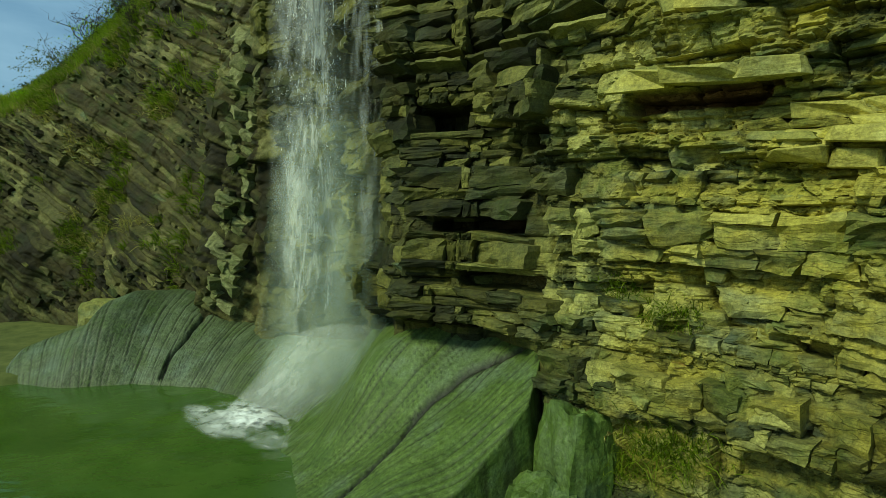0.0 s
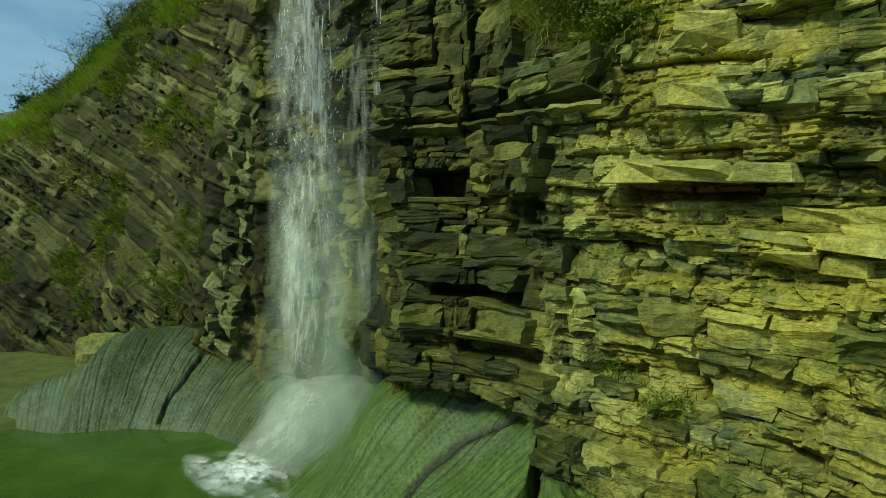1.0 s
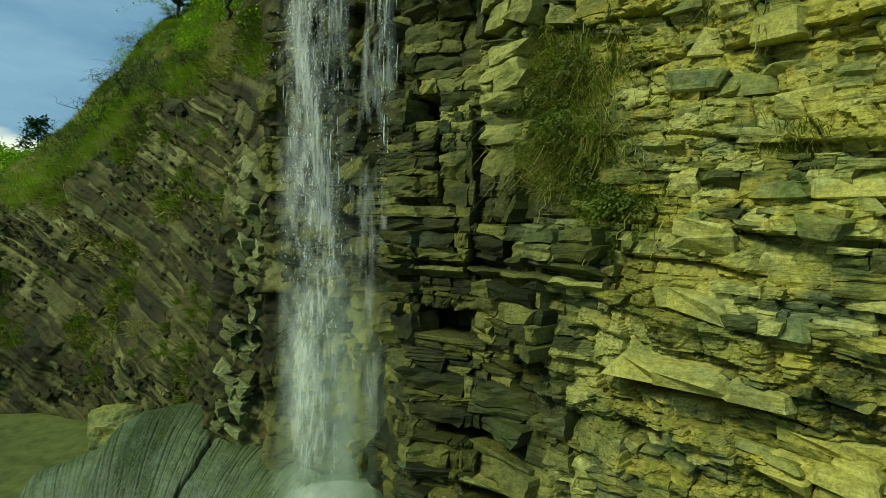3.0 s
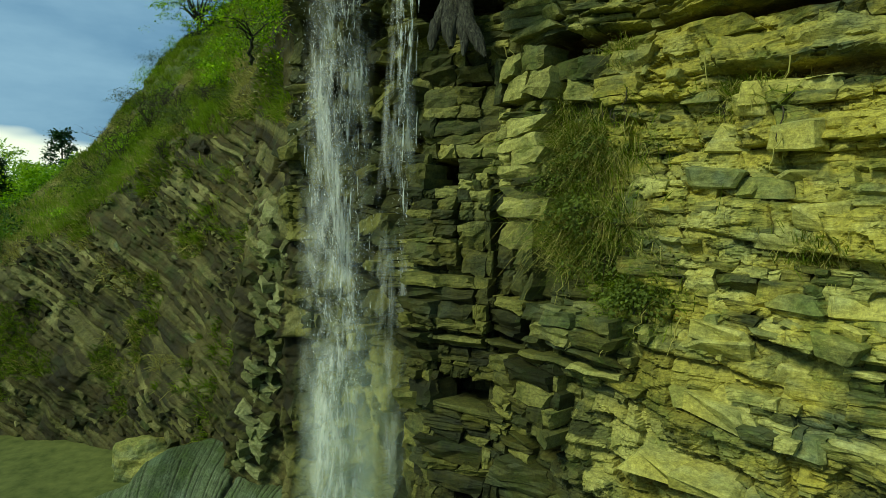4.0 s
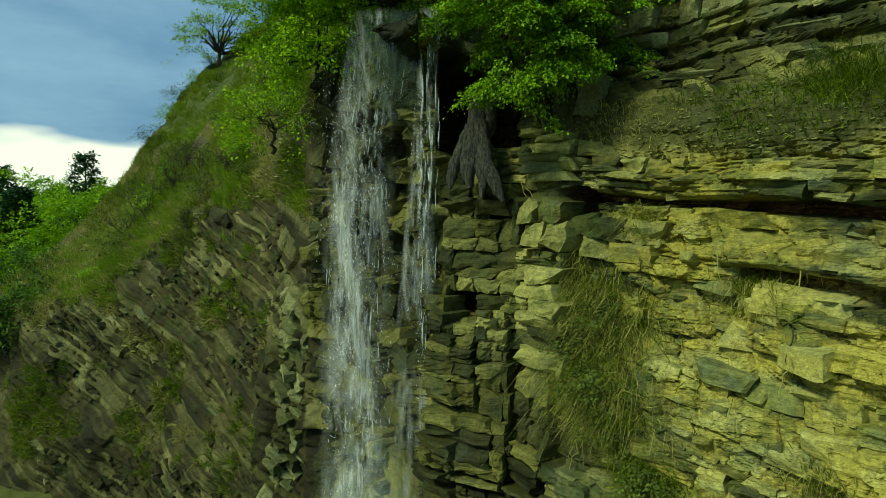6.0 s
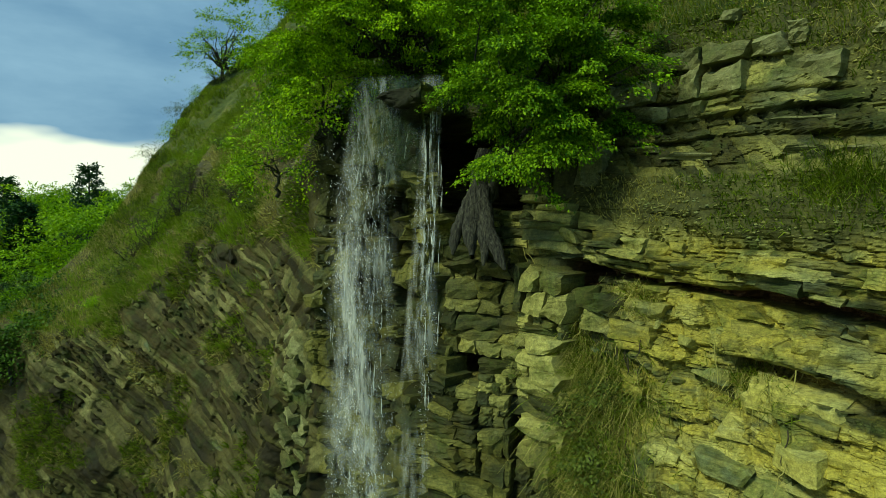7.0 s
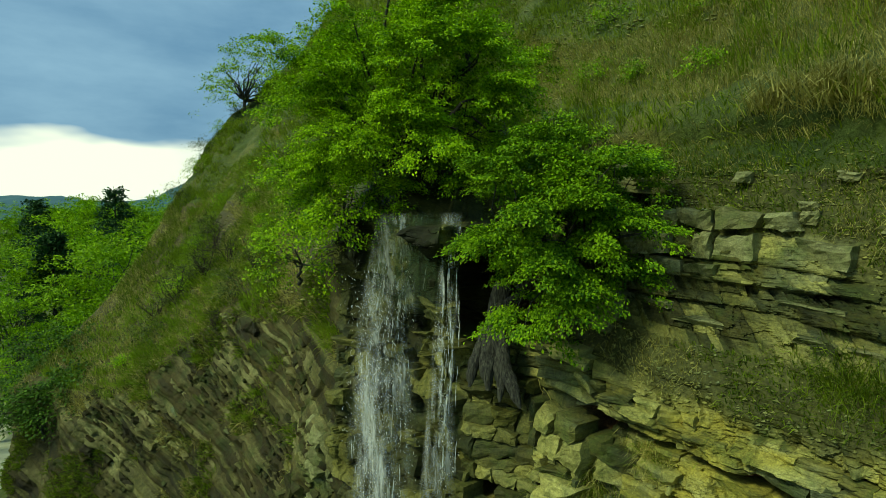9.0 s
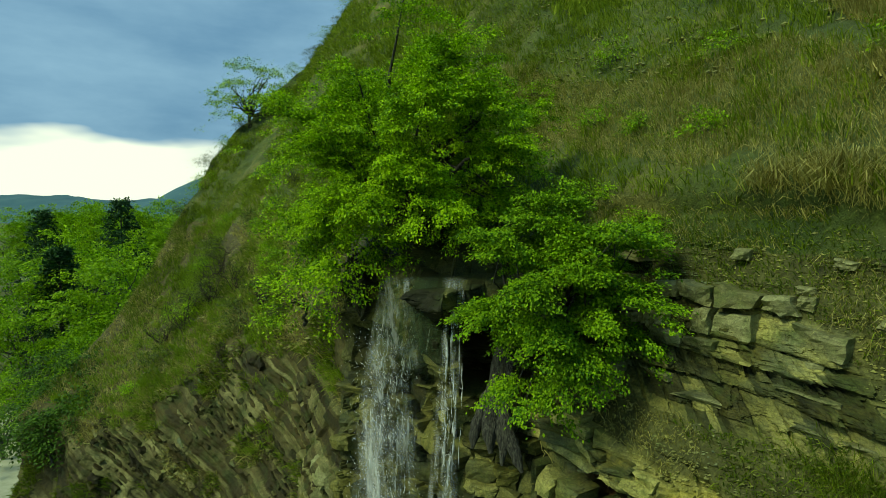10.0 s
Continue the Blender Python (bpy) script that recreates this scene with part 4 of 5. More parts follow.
    gz = (face_y(p[:, 0], p[:, 2] + 0.2) - face_y(p[:, 0], p[:, 2] - 0.2)) / 0.4
    nrm = np.stack([np.clip(gx, -1.5, 1), -np.ones(len(p)), gz], -1)
    return p, nrm / np.linalg.norm(nrm, axis=1)[:, None]


def grass(name, label, pts, mat, length, width, droop, seed, lean=0.5):
    V, F = blades(*pts, length, width, droop, seed, lean)
    return tagged(new(name, mesh_from(name, V, F, mat, True)), label, "grass", kind="stuff")


def inside(pts):
    p, n = pts
    z = p[:, 2]
    k = p[:, 0] > np.where(z > 12.58, ridge_x(z), np.interp(z, [7, 12.6], [-17.2, -18.6])) + 0.05
    return p[k], n[k]


# GRASS made lighter: sunlight on the slope put into the colour
HILL_GRASS = leaf_material("sunlit_grass", (0.10, 0.16, 0.008), (0.34, 0.42, 0.028), 0.3, 0.5)
grass("hill_grass", "green grass on the steep hillside", inside(scatter(90000, -19, 10.5, 13.0, 22, 1, 0.4, 0.5, True)), HILL_GRASS, 0.30, 0.009, 1.1, 1)
grass("dry_hill_grass", "dry straw-coloured grass on the hillside", inside(scatter(90000, -3, 10, 13.0, 18, 2, 0.4, 0.45, True)), STRAW, 0.36, 0.005, 1.5, 2)
grass("ridge_grass", "green grass along the ridge", inside(scatter(50000, -19, 8, 20, 34, 7, 0.4, 0.3, True)), HILL_GRASS, 0.5, 0.02, 0.8, 7)
grass("brink_grass", "green grass over the brink of the rock face", inside(scatter(135000, -18.6, -2.4, 1.2, 13.2, 3, 0.45, 0.9)), GRASS, 0.26, 0.012, 0.6, 3)
grass("brink_straw", "dry grass over the brink of the rock face", inside(scatter(80000, -18.6, -2.4, 2.2, 13.2, 4, 0.45, 0.7)), STRAW, 0.3, 0.009, 0.9, 4)
grass("ledge_grass", "short grass on the earthy ledges", scatter(26000, 1.0, 6.2, 9.6, 13.2, 5, 0.6, 0.8), GRASS, 0.17, 0.006, 0.9, 5)
grass("ledge_straw", "dry stalks on the earthy ledges", scatter(14000, 1.0, 6.2, 9.6, 13.4, 6, 0.6, 1.0), STRAW, 0.22, 0.0045, 1.4, 6)


def tussocks(name, label, count, x0, x1, z0, z1, mat, length, seed, per=26, r=0.12, width=0.008):
    """Grass in clumps that lean down the slope."""
    p, n = inside(scatter(count, x0, x1, z0, z1, seed, 0.4, 0.35, True))
    rng = np.random.RandomState(seed)
    q = np.repeat(p, per, 0) + rng.normal(0, r, (len(p) * per, 3)) * np.array([1, 0.4, 0.4])
    V, F = blades(q, np.repeat(n, per, 0), length, width, 1.5 if mat is STRAW else 1.0, seed, 0.35)
    return tagged(new(name, mesh_from(name, V, F, mat, True)), label, "grass", kind="stuff")


BRINK_GRASS = leaf_material("fresh_grass", (0.12, 0.20, 0.008), (0.38, 0.50, 0.03), 0.3, 0.5)
tussocks("straw_tussocks", "tussocks of dry straw-coloured grass on the slope", 6500, 0.5, 10, 13.4, 19, STRAW, 0.62, 31, width=0.008)
tussocks("green_tussocks", "tussocks of fresh green grass on the slope", 3200, -19, 10, 13.0, 22, HILL_GRASS, 0.42, 32, width=0.009)
tussocks("brink_tussocks", "tussocks of green grass on the brink", 2400, -18.6, -3, 6.0, 13, BRINK_GRASS, 0.4, 33)


tussocks("brow_straw", "straw grass hanging over the earthy brow", 6000, 1.4, 9, 13.2, 15.0, STRAW, 0.75, 34, 30, 0.1, 0.009)


def rubble(count, x0, x1, z0, z1, size, seed):
    """Small stones lying on the earth."""
    p, n = scatter(count, x0, x1, z0, z1, seed, 0.45)
    rng = np.random.RandomState(seed)
    o = np.array([(1, 0, 0), (-1, 0, 0), (0, 1, 0), (0, -1, 0), (0, 0, 1), (0, 0, -1)], float)
    f = np.array([(0, 2, 4), (2, 1, 4), (1, 3, 4), (3, 0, 4), (2, 0, 5), (1, 2, 5), (3, 1, 5), (0, 3, 5)])
    sz = size * rng.uniform(0.4, 1.0, (len(p), 1, 1)) ** 1.5 * np.array([1.2, 0.9, 0.6])
    V = p[:, None] + (o[None] + rng.uniform(-0.35, 0.35, (len(p), 6, 3))) * sz
    F = (np.arange(len(p))[:, None, None] * 6 + f[None]).reshape(-1, 3)
    return tagged(new("rubble", mesh_from("rubble", V.reshape(-1, 3), F, ROCK_PIECE)), "small pale stones scattered on the earth", "stones", kind="stuff")


rubble(5200, 1.0, 6.4, 9.5, 12.9, 0.035, 41)
rubble(2600, -16, -4, 4.5, 12.5, 0.09, 42)
rubble(1600, -2, 10, 16.0, 22.0, 0.12, 43)


def tuft(at_x, at_z, r, count, length, label, seed, mats=(GRASS, STRAW), droop=0.9):
    rng = np.random.RandomState(seed)
    root = empty("grass_tuft", tuple(land([at_x], [at_z])[0][0]), label, "grass", "grass tufts on the rock")
    o = np.array(root.location)
    for mat, share in zip(mats, (0.5, 0.3) if r > 0.25 else (0.6, 0.4)):
        c = int(count * share)
        x, z = at_x + rng.normal(0, r, c), at_z + rng.normal(0, r * 0.8, c)
        p = land(x, z)[0]
        n = np.tile(np.array([-0.6, -0.75, 0.25]), (c, 1))
        V, F = blades(p, n, length, 0.004, droop if mat is GRASS else droop * 1.7, seed + 3, 0.55)
        part("turf", mesh_from("turf", V - o, F, mat, True), root)["kind"] = "stuff"


for k, (tx, tz, tr_, tc, tl, lab) in enumerate((
        (1.35, 7.5, 0.28, 2900, 0.5, "large hanging tuft of dry and green grass in the rock cleft"), (1.3, 6.5, 0.28, 3100, 0.5, "large hanging tuft of dry and green grass in the rock cleft"),
        (1.75, 5.9, 0.18, 1400, 0.32, "fresh green grass tuft on a ledge"), (1.0, 8.0, 0.15, 700, 0.4, "trailing dry grass beside the pillar"),
        (1.55, 2.4, 0.07, 220, 0.18, "small green grass tuft on a ledge"), (1.95, 2.15, 0.1, 320, 0.2, "small green grass tuft on a ledge"),
        (1.95, 1.0, 0.14, 600, 0.26, "green grass tuft at the cliff foot"), (1.6, 0.75, 0.1, 350, 0.24, "green grass tuft at the cliff foot"),
        (2.75, 8.0, 0.14, 600, 0.32, "dry grass tuft below the overhang"), (1.9, 8.75, 0.12, 350, 0.25, "dry grass tuft below the overhang"),
        (3.6, 10.2, 0.2, 700, 0.35, "green grass tuft on the earthy ledge"), (3.0, 6.4, 0.1, 300, 0.25, "dry grass tuft on the yellow rock"))):
    tuft(tx, tz, tr_, int(tc * 1.5), tl, lab, 100 + k, (GRASS, GRASS) if "green grass" in lab and "dry" not in lab else (GRASS, STRAW))


def tube(points, radii, sides=7, wobble=0.0, seed=0):
    """A tapered limb along points."""
    P = np.asarray(points, float)
    V, F = [], []
    rng = np.random.RandomState(seed)
    for i, p in enumerate(P):
        t = P[min(i + 1, len(P) - 1)] - P[max(i - 1, 0)]
        t /= np.linalg.norm(t) + 1e-9
        a = np.cross(t, [0.31, 0.9, 0.2])
        a /= np.linalg.norm(a) + 1e-9
        b = np.cross(t, a)
        for k in range(sides):
            w = 2 * math.pi * k / sides
            V.append(p + radii[i] * (1 + wobble * rng.uniform(-1, 1)) * (a * math.cos(w) + b * math.sin(w)))
    for i in range(len(P) - 1):
        for k in range(sides):
            F.append((i * sides + k, i * sides + (k + 1) % sides, (i + 1) * sides + (k + 1) % sides, (i + 1) * sides + k))
    return np.array(V), np.array(F)


def bent(a, b, n, sag, rng):
    a, b = np.asarray(a, float), np.asarray(b, float)
    t = np.linspace(0, 1, n)[:, None]
    p = a + (b - a) * t
    p[1:-1] += rng.normal(0, sag * np.linalg.norm(b - a), (n - 2, 3))
    return p


def joined(pieces):
    V, F, o = [], [], 0
    for v_, f_ in pieces:
        V.append(v_)
        F.append(f_ + o)
        o += len(v_)
    return np.concatenate(V), np.concatenate(F)


def leaf_fans(centres, dirs, per, spread, size, rng, flat=0.28, droop=0.35):
    """Leaves in flat drooping sprays round each centre, each leaf a folded lozenge."""
    n = len(centres)
    c = np.repeat(centres, per, 0)
    d = np.repeat(dirs, per, 0)
    u = rng.normal(0, 1, (n * per, 3))
    r = np.linalg.norm(u[:, :2], axis=1)
    pos = c + u * np.array([spread, spread, spread * flat]) * 0.6 + d * (rng.rand(n * per, 1) - 0.2) * spread * 1.4
    pos[:, 2] -= droop * spread * r ** 1.5 * 0.4
    ax = d * 0.8 + rng.normal(0, 0.6, (n * per, 3)) - np.array([0, 0, 0.35])
    ax /= np.linalg.norm(ax, axis=1)[:, None]
    nr = np.array([-0.15, -0.25, 1.0]) + rng.normal(0, 0.3, (n * per, 3))
    sd = np.cross(ax, nr)
    sd /= np.linalg.norm(sd, axis=1)[:, None] + 1e-6
    s = size * rng.uniform(0.6, 1.3, (n * per, 1))
    up = np.cross(sd, ax)
    V = np.stack([pos, pos + ax * s * 0.5 + sd * s * 0.32 + up * s * 0.08, pos + ax * s, pos + ax * s * 0.5 - sd * s * 0.32 + up * s * 0.08], 1).reshape(-1, 3)
    k = np.arange(n * per)[:, None] * 4
    return V, np.concatenate([k + np.array((0, 1, 2)), k + np.array((0, 2, 3))])


def crown_points(count, centre, radii, rng, seed, hollow=0.55):
    """Spray centres gathered in drooping boughs, so that the crown has tiers, lobes and dark gaps."""
    boughs = max(26, count // 30)
    i = np.arange(boughs) + 0.5
    cz = 1 - 1.75 * i / boughs
    az = i * 2.39996 + rng.normal(0, 0.35, boughs)
    cr = np.sqrt(np.clip(1 - cz * cz, 0, 1))
    u = np.stack([cr * np.cos(az), cr * np.sin(az), cz], -1) + rng.normal(0, 0.12, (boughs, 3))
    lobe = np.where(rng.rand(boughs) < 0.75, rng.uniform(0.78, 1.05, boughs), rng.uniform(hollow, 0.8, boughs))
    lobe = lobe * (1 + 0.35 * fbm(az * 0.8, cz * 2.0, 2, seed))
    hub = u * lobe[:, None] * np.asarray(radii)
    per = count // boughs + 1
    size = 0.33 * np.mean(radii) * rng.uniform(0.6, 1.25, boughs)
    h, d, sz = np.repeat(hub, per, 0), np.repeat(u, per, 0), np.repeat(size, per)[:, None]
    q = rng.normal(0, 1, h.shape)
    flat = np.stack([q[:, 0], q[:, 1], 0.2 * q[:, 2]], -1) * sz * 0.55
    flat[:, 2] -= 0.34 * sz[:, 0] * (q[:, 0] ** 2 + q[:, 1] ** 2) * 0.5
    p = (h + flat + d * rng.rand(len(h), 1) * sz * 0.8)[:count]
    d = (d * 0.6 + flat / (np.linalg.norm(flat, axis=1)[:, None] + 1e-6))[:count]
    return p + np.asarray(centre), d


def tree(name, base, centre, radii, sprays, per, spread, leaf, mat, label, seed, trunk_r, group="", limbs=14, hollow=0.5, lean_to=None):
    rng = np.random.RandomState(seed)
    root = empty(name, base, label, "tree", group)
    o = np.asarray(base, float)
    fork = o + (np.asarray(centre) - o) * 0.45
    V, F = tube(bent(o - np.array([0, 0, 0.3]), fork, 6, 0.04, rng) - o, np.linspace(trunk_r, trunk_r * 0.6, 6), 9, 0.12, seed)
    part("trunk", mesh_from("trunk", V, F, BARK, True), root, "rough grey bark trunk")
    pts, dirs = crown_points(sprays, centre, radii, rng, seed, hollow)
    for i in range(limbs):
        tip = pts[rng.randint(len(pts))]
        a = o + (fork - o) * rng.uniform(0.55, 1.0)
        mid = a + (tip - a) * 0.5 + rng.normal(0, 0.1, 3) * np.linalg.norm(tip - a)
        pcs = [tube(bent(a, mid, 4, 0.03, rng) - o, np.linspace(trunk_r * 0.42, trunk_r * 0.22, 4), 6, 0.1),
               tube(bent(mid, tip, 4, 0.05, rng) - o, np.linspace(trunk_r * 0.22, trunk_r * 0.06, 4), 5)]
        limb = part("limb", mesh_from("limb", *joined(pcs), BARK, True), root)
        for _ in range(4):
            t2 = pts[rng.randint(len(pts))]
            if np.linalg.norm(t2 - mid) < 1.1 * max(radii):
                V, F = tube(bent(mid, t2, 4, 0.06, rng) - o, np.linspace(trunk_r * 0.15, trunk_r * 0.04, 4), 4)
                part("twig", mesh_from("twig", V, F, BARK, True), limb)
    V, F = leaf_fans(pts, dirs, per, spread, leaf, rng)
    part("crown", mesh_from("crown", V - o, F, mat, True), root)["kind"] = "stuff"
    return root


big_tree = tree("broadleaf_tree", (-1.6, 11.9, 12.2), (-2.0, 11.1, 14.5), (2.1, 1.75, 1.95), 2600, 100, 0.14, 0.05, LEAF, "large spreading bright green tree leaning over the waterfall lip", 5, 0.2, "trees at the lip", 22, 0.35)
small_tree = tree("broadleaf_tree", (0.02, 8.98, 10.4), (0.92, 8.2, 12.0), (0.95, 0.9, 1.4), 1150, 95, 0.12, 0.048, SHADED_LEAF, "young bright green tree growing from the cliff beside the fall", 8, 0.12, "trees at the lip", 16, 0.3)
drape = tree("shrub", (-3.4, 12.0, 11.6), (-3.25, 11.0, 12.55), (1.15, 0.9, 1.0), 330, 44, 0.18, 0.062, LEAF, "bright green shrub draped over the brink", 15, 0.06, "", 10)
side_shrub = tree("shrub", (-4.9, 13.3, 10.6), (-4.4, 12.5, 11.1), (0.9, 0.7, 0.8), 90, 34, 0.24, 0.07, LEAF, "thin yellow-green shrub on the brink beside the fall", 11, 0.05, "", 7)


# roots that grip the rock under the young tree
def root_leg(points, r0, r1, seed, name="root"):
    o = np.array(small_tree.location)
    P = np.array(points, float)
    t = np.linspace(0, 1, len(P))
    tt = np.linspace(0, 1, 14)
    Q = np.stack([np.interp(tt, t, P[:, k]) for k in range(3)], -1)
    V, F = tube(Q - o, np.linspace(r0, r1, 14) * np.minimum(1, np.linspace(4.0, 0.3, 14)), 12, 0.2, seed)
    part(name, mesh_from(name, V, F, BARK, True), small_tree, "furrowed grey root gripping the rock")


root_leg([(0.02, 8.95, 10.9), (-0.08, 8.9, 10.4), (-0.18, 8.8, 9.95), (-0.22, 8.62, 9.6), (-0.2, 8.5, 9.25)], 0.16, 0.12, 1)
root_leg([(-0.05, 8.88, 10.3), (-0.02, 8.74, 9.95), (0.06, 8.56, 9.6), (0.2, 8.38, 9.3), (0.3, 8.28, 9.05)], 0.15, 0.08, 2)
root_leg([(-0.15, 8.88, 10.2), (-0.34, 8.8, 9.85), (-0.46, 8.72, 9.55), (-0.5, 8.65, 9.25)], 0.13, 0.07, 3)
root_leg([(-0.1, 8.8, 9.95), (-0.05, 8.6, 9.65), (0.0, 8.48, 9.35), (-0.02, 8.4, 9.1)], 0.10, 0.05, 4)

# thin roots and dead stems that hang in the cleft and below the overhang
def hanging_roots(x, z, count, length, seed):
    rng = np.random.RandomState(seed)
    q = land(np.r_[x, x + rng.normal(0, 0.22, count)], np.r_[z, z + rng.normal(0, 0.25, count)])[0]
    at = q[0]
    root = empty("hanging_roots", tuple(at), "bare brown roots hanging down the rock", "roots", "hanging roots")
    for i in range(count):
        a = q[i + 1] + np.array([-0.05, -0.08, 0])
        e = a + np.array([rng.normal(0, 0.12) - 0.05, -0.06, -length * rng.uniform(0.4, 1.2)])
        V, F = tube(bent(a, e, 7, 0.035, rng) - at, np.linspace(0.008, 0.003, 7), 4)
        part("root", mesh_from("root", V, F, TWIG if i % 2 else STRAW, True), root)


for k, (hx, hz, hc, hl) in enumerate(((1.5, 7.9, 34, 0.9), (1.3, 6.9, 34, 0.8), (1.75, 6.0, 18, 0.6), (2.75, 8.1, 12, 0.4), (0.75, 8.95, 10, 0.5))):
    hanging_roots(hx, hz, hc, hl, 500 + k)

# ridge tree, bare shrubs on the skyline
rq = land([-17.6], [19.2])[0][0]
rq[1] += float(hill_lump(np.array([-17.6]), np.array([19.2]))[0])
ridge_tree = tree("broadleaf_tree", tuple(rq), (rq[0] + 0.1, rq[1] - 0.4, rq[2] + 2.3), (1.9, 1.6, 1.9), 320, 22, 0.28, 0.12, LEAF, "small half-bare tree with fresh leaves on the ridge", 21, 0.16, "", 20, 0.5)


def bare_shrub(base, height, seed):
    rng = np.random.RandomState(seed)
    root = empty("bare_shrub", base, "dark leafless twiggy shrub on the skyline", "shrub", "bare shrubs on the brink")
    for i in range(9):
        a = np.zeros(3)
        tip = np.array([rng.normal(0, 0.4), rng.normal(0, 0.3), rng.uniform(0.6, 1.1)]) * height
        main = bent(a, tip, 6, 0.05, rng)
        stem = part("stem", mesh_from("stem", *tube(main, np.linspace(0.022, 0.006, 6), 4), TWIG, True), root)
        for _ in range(9):
            s_ = main[rng.randint(2, 6)]
            e_ = s_ + np.array([rng.normal(0, 0.22), rng.normal(0, 0.2), rng.uniform(0.0, 0.3)]) * height
            V, F = tube(bent(s_, e_, 4, 0.08, rng), np.linspace(0.008, 0.003, 4), 3)
            part("twig", mesh_from("twig", V, F, TWIG, True), stem)


for k, (sx, sz, hh) in enumerate(((-11.5, 8.7, 1.3), (-10.6, 9.6, 1.2), (-9.6, 10.2, 1.0), (-12.6, 8.0, 1.0), (-11.0, 10.6, 1.0), (-7.5, 10.0, 0.7), (-8.6, 8.4, 0.6))):
    bare_shrub(tuple(land([sx], [sz])[0][0]), hh, 60 + k)

# bushes along the foot of the slope
for k, (bx, by, bz, br) in enumerate(((-15.7, 18.0, 5.2, 0.9), (-16.7, 19.6, 5.4, 1.2), (-14.9, 18.6, 5.9, 0.7), (-17.2, 21.5, 6.4, 1.4))):
    tree("bush", (bx, by, bz - 0.8), (bx, by, bz + 0.1), (br, br, br * 0.75), 150, 34, 0.32, 0.11, BUSH_LEAF, "dense dark green bush at the edge of the slope", 80 + k, 0.06, "bushes by the slope", 5, 0.5)

SHRUB = leaf_material("grey_green_leaf", (0.05, 0.07, 0.01), (0.15, 0.19, 0.03), 0.2)


def slope_bush(k, x, z, r, mat, label="low scrubby bush on the grassy slope"):
    q = land([x], [z])[0][0]
    q[1] += float(hill_lump(np.array([x]), np.array([z]))[0])
    sprays = 60
    tree("bush", (q[0], q[1] - 0.05, q[2] - 0.05), (q[0], q[1] - 0.12, q[2] + r * 0.4), (r, r * 0.8, r * 0.65), sprays, 18, 0.16 * (0.6 + r), 0.055 * (0.6 + r), mat, label, 120 + k, 0.025, "bushes on the slope", 4, 0.4)


rngs = np.random.RandomState(19)
for k in range(34):
    sx_ = rngs.uniform(-13.5, -3.8)
    sz_ = np.interp(sx_, BX, BZ) + rngs.uniform(0.2, 6.5)
    slope_bush(k, sx_, sz_, rngs.uniform(0.25, 0.7), (SHRUB, SHRUB, LEAF_DARK, LEAF)[k % 4])
for k in range(12):
    rz_ = 13.0 + 1.5 * k
    slope_bush(50 + k, float(ridge_x(rz_)) + rngs.uniform(0.2, 0.8), rz_, rngs.uniform(0.4, 0.9), (SHRUB, LEAF_DARK)[k % 2], "low scrubby bush on the ridge")
for k, (bx, bz, br) in enumerate(((0.6, 15.5, 0.5), (2.2, 15.2, 0.45), (3.6, 14.6, 0.35), (6.0, 15.6, 0.5), (4.6, 16.5, 0.4), (1.2, 16.6, 0.6), (3.0, 17.2, 0.55), (7.2, 17.4, 0.6), (5.4, 18.6, 0.6), (2.8, 14.9, 0.3), (0.2, 14.4, 0.4))):
    slope_bush(70 + k, bx, bz, br, LEAF_DARK)
for k, (bx, bz, br) in enumerate(((1.6, 13.3, 0.45), (2.3, 12.9, 0.3), (1.35, 6.7, 0.4), (1.75, 5.85, 0.25), (1.15, 7.2, 0.3), (1.5, 7.5, 0.3), (1.4, 6.2, 0.3))):
    slope_bush(80 + k, bx, bz, br * 0.85, SHRUB if bz < 9 else LEAF_DARK, "small leafy bush rooted in the rock")

# woods in the valley
proto = tree("woodland_tree", (-24, 34, 0), (-24, 34, 6.5), (3.4, 3.2, 4.2), 300, 36, 0.42, 0.2, LEAF_DARK, "broad green woodland tree in the valley", 90, 0.25, "valley woods", 8, 0.4)
proto2 = tree("woodland_tree", (-30, 40, 0), (-30, 40, 7.5), (3.0, 3.0, 5.2), 300, 36, 0.42, 0.2, LEAF, "broad green woodland tree in the valley", 91, 0.25, "valley woods", 8, 0.4)


def pine(base, height, seed):
    rng = np.random.RandomState(seed)
    root = empty("pine_tree", base, "dark green pine rising above the woods", "tree", "pines in the valley")
    V, F = tube([(0, 0, -0.5), (0.05, 0, height * 0.5), (0, 0, height)], [0.22, 0.14, 0.03], 8)
    part("trunk", mesh_from("trunk", V, F, BARK, True), root)
    pts, dirs = [], []
    for i in range(90):
        h = height * (0.28 + 0.72 * (i + 1) / 90)
        a = i * 2.4 + rng.normal(0, 0.3)
        rad = (height - h) * 0.3 + 0.35
        for f in (0.4, 0.75, 1.0):
            pts.append((math.cos(a) * rad * f, math.sin(a) * rad * f, h + 0.15 * f * rad))
            dirs.append((math.cos(a), math.sin(a), 0.35))
    V, F = leaf_fans(np.array(pts), np.array(dirs), 26, 0.3, 0.26, rng, 0.5, 0.0)
    part("crown", mesh_from("crown", V, F, NEEDLE, True), root)["kind"] = "stuff"
    return root


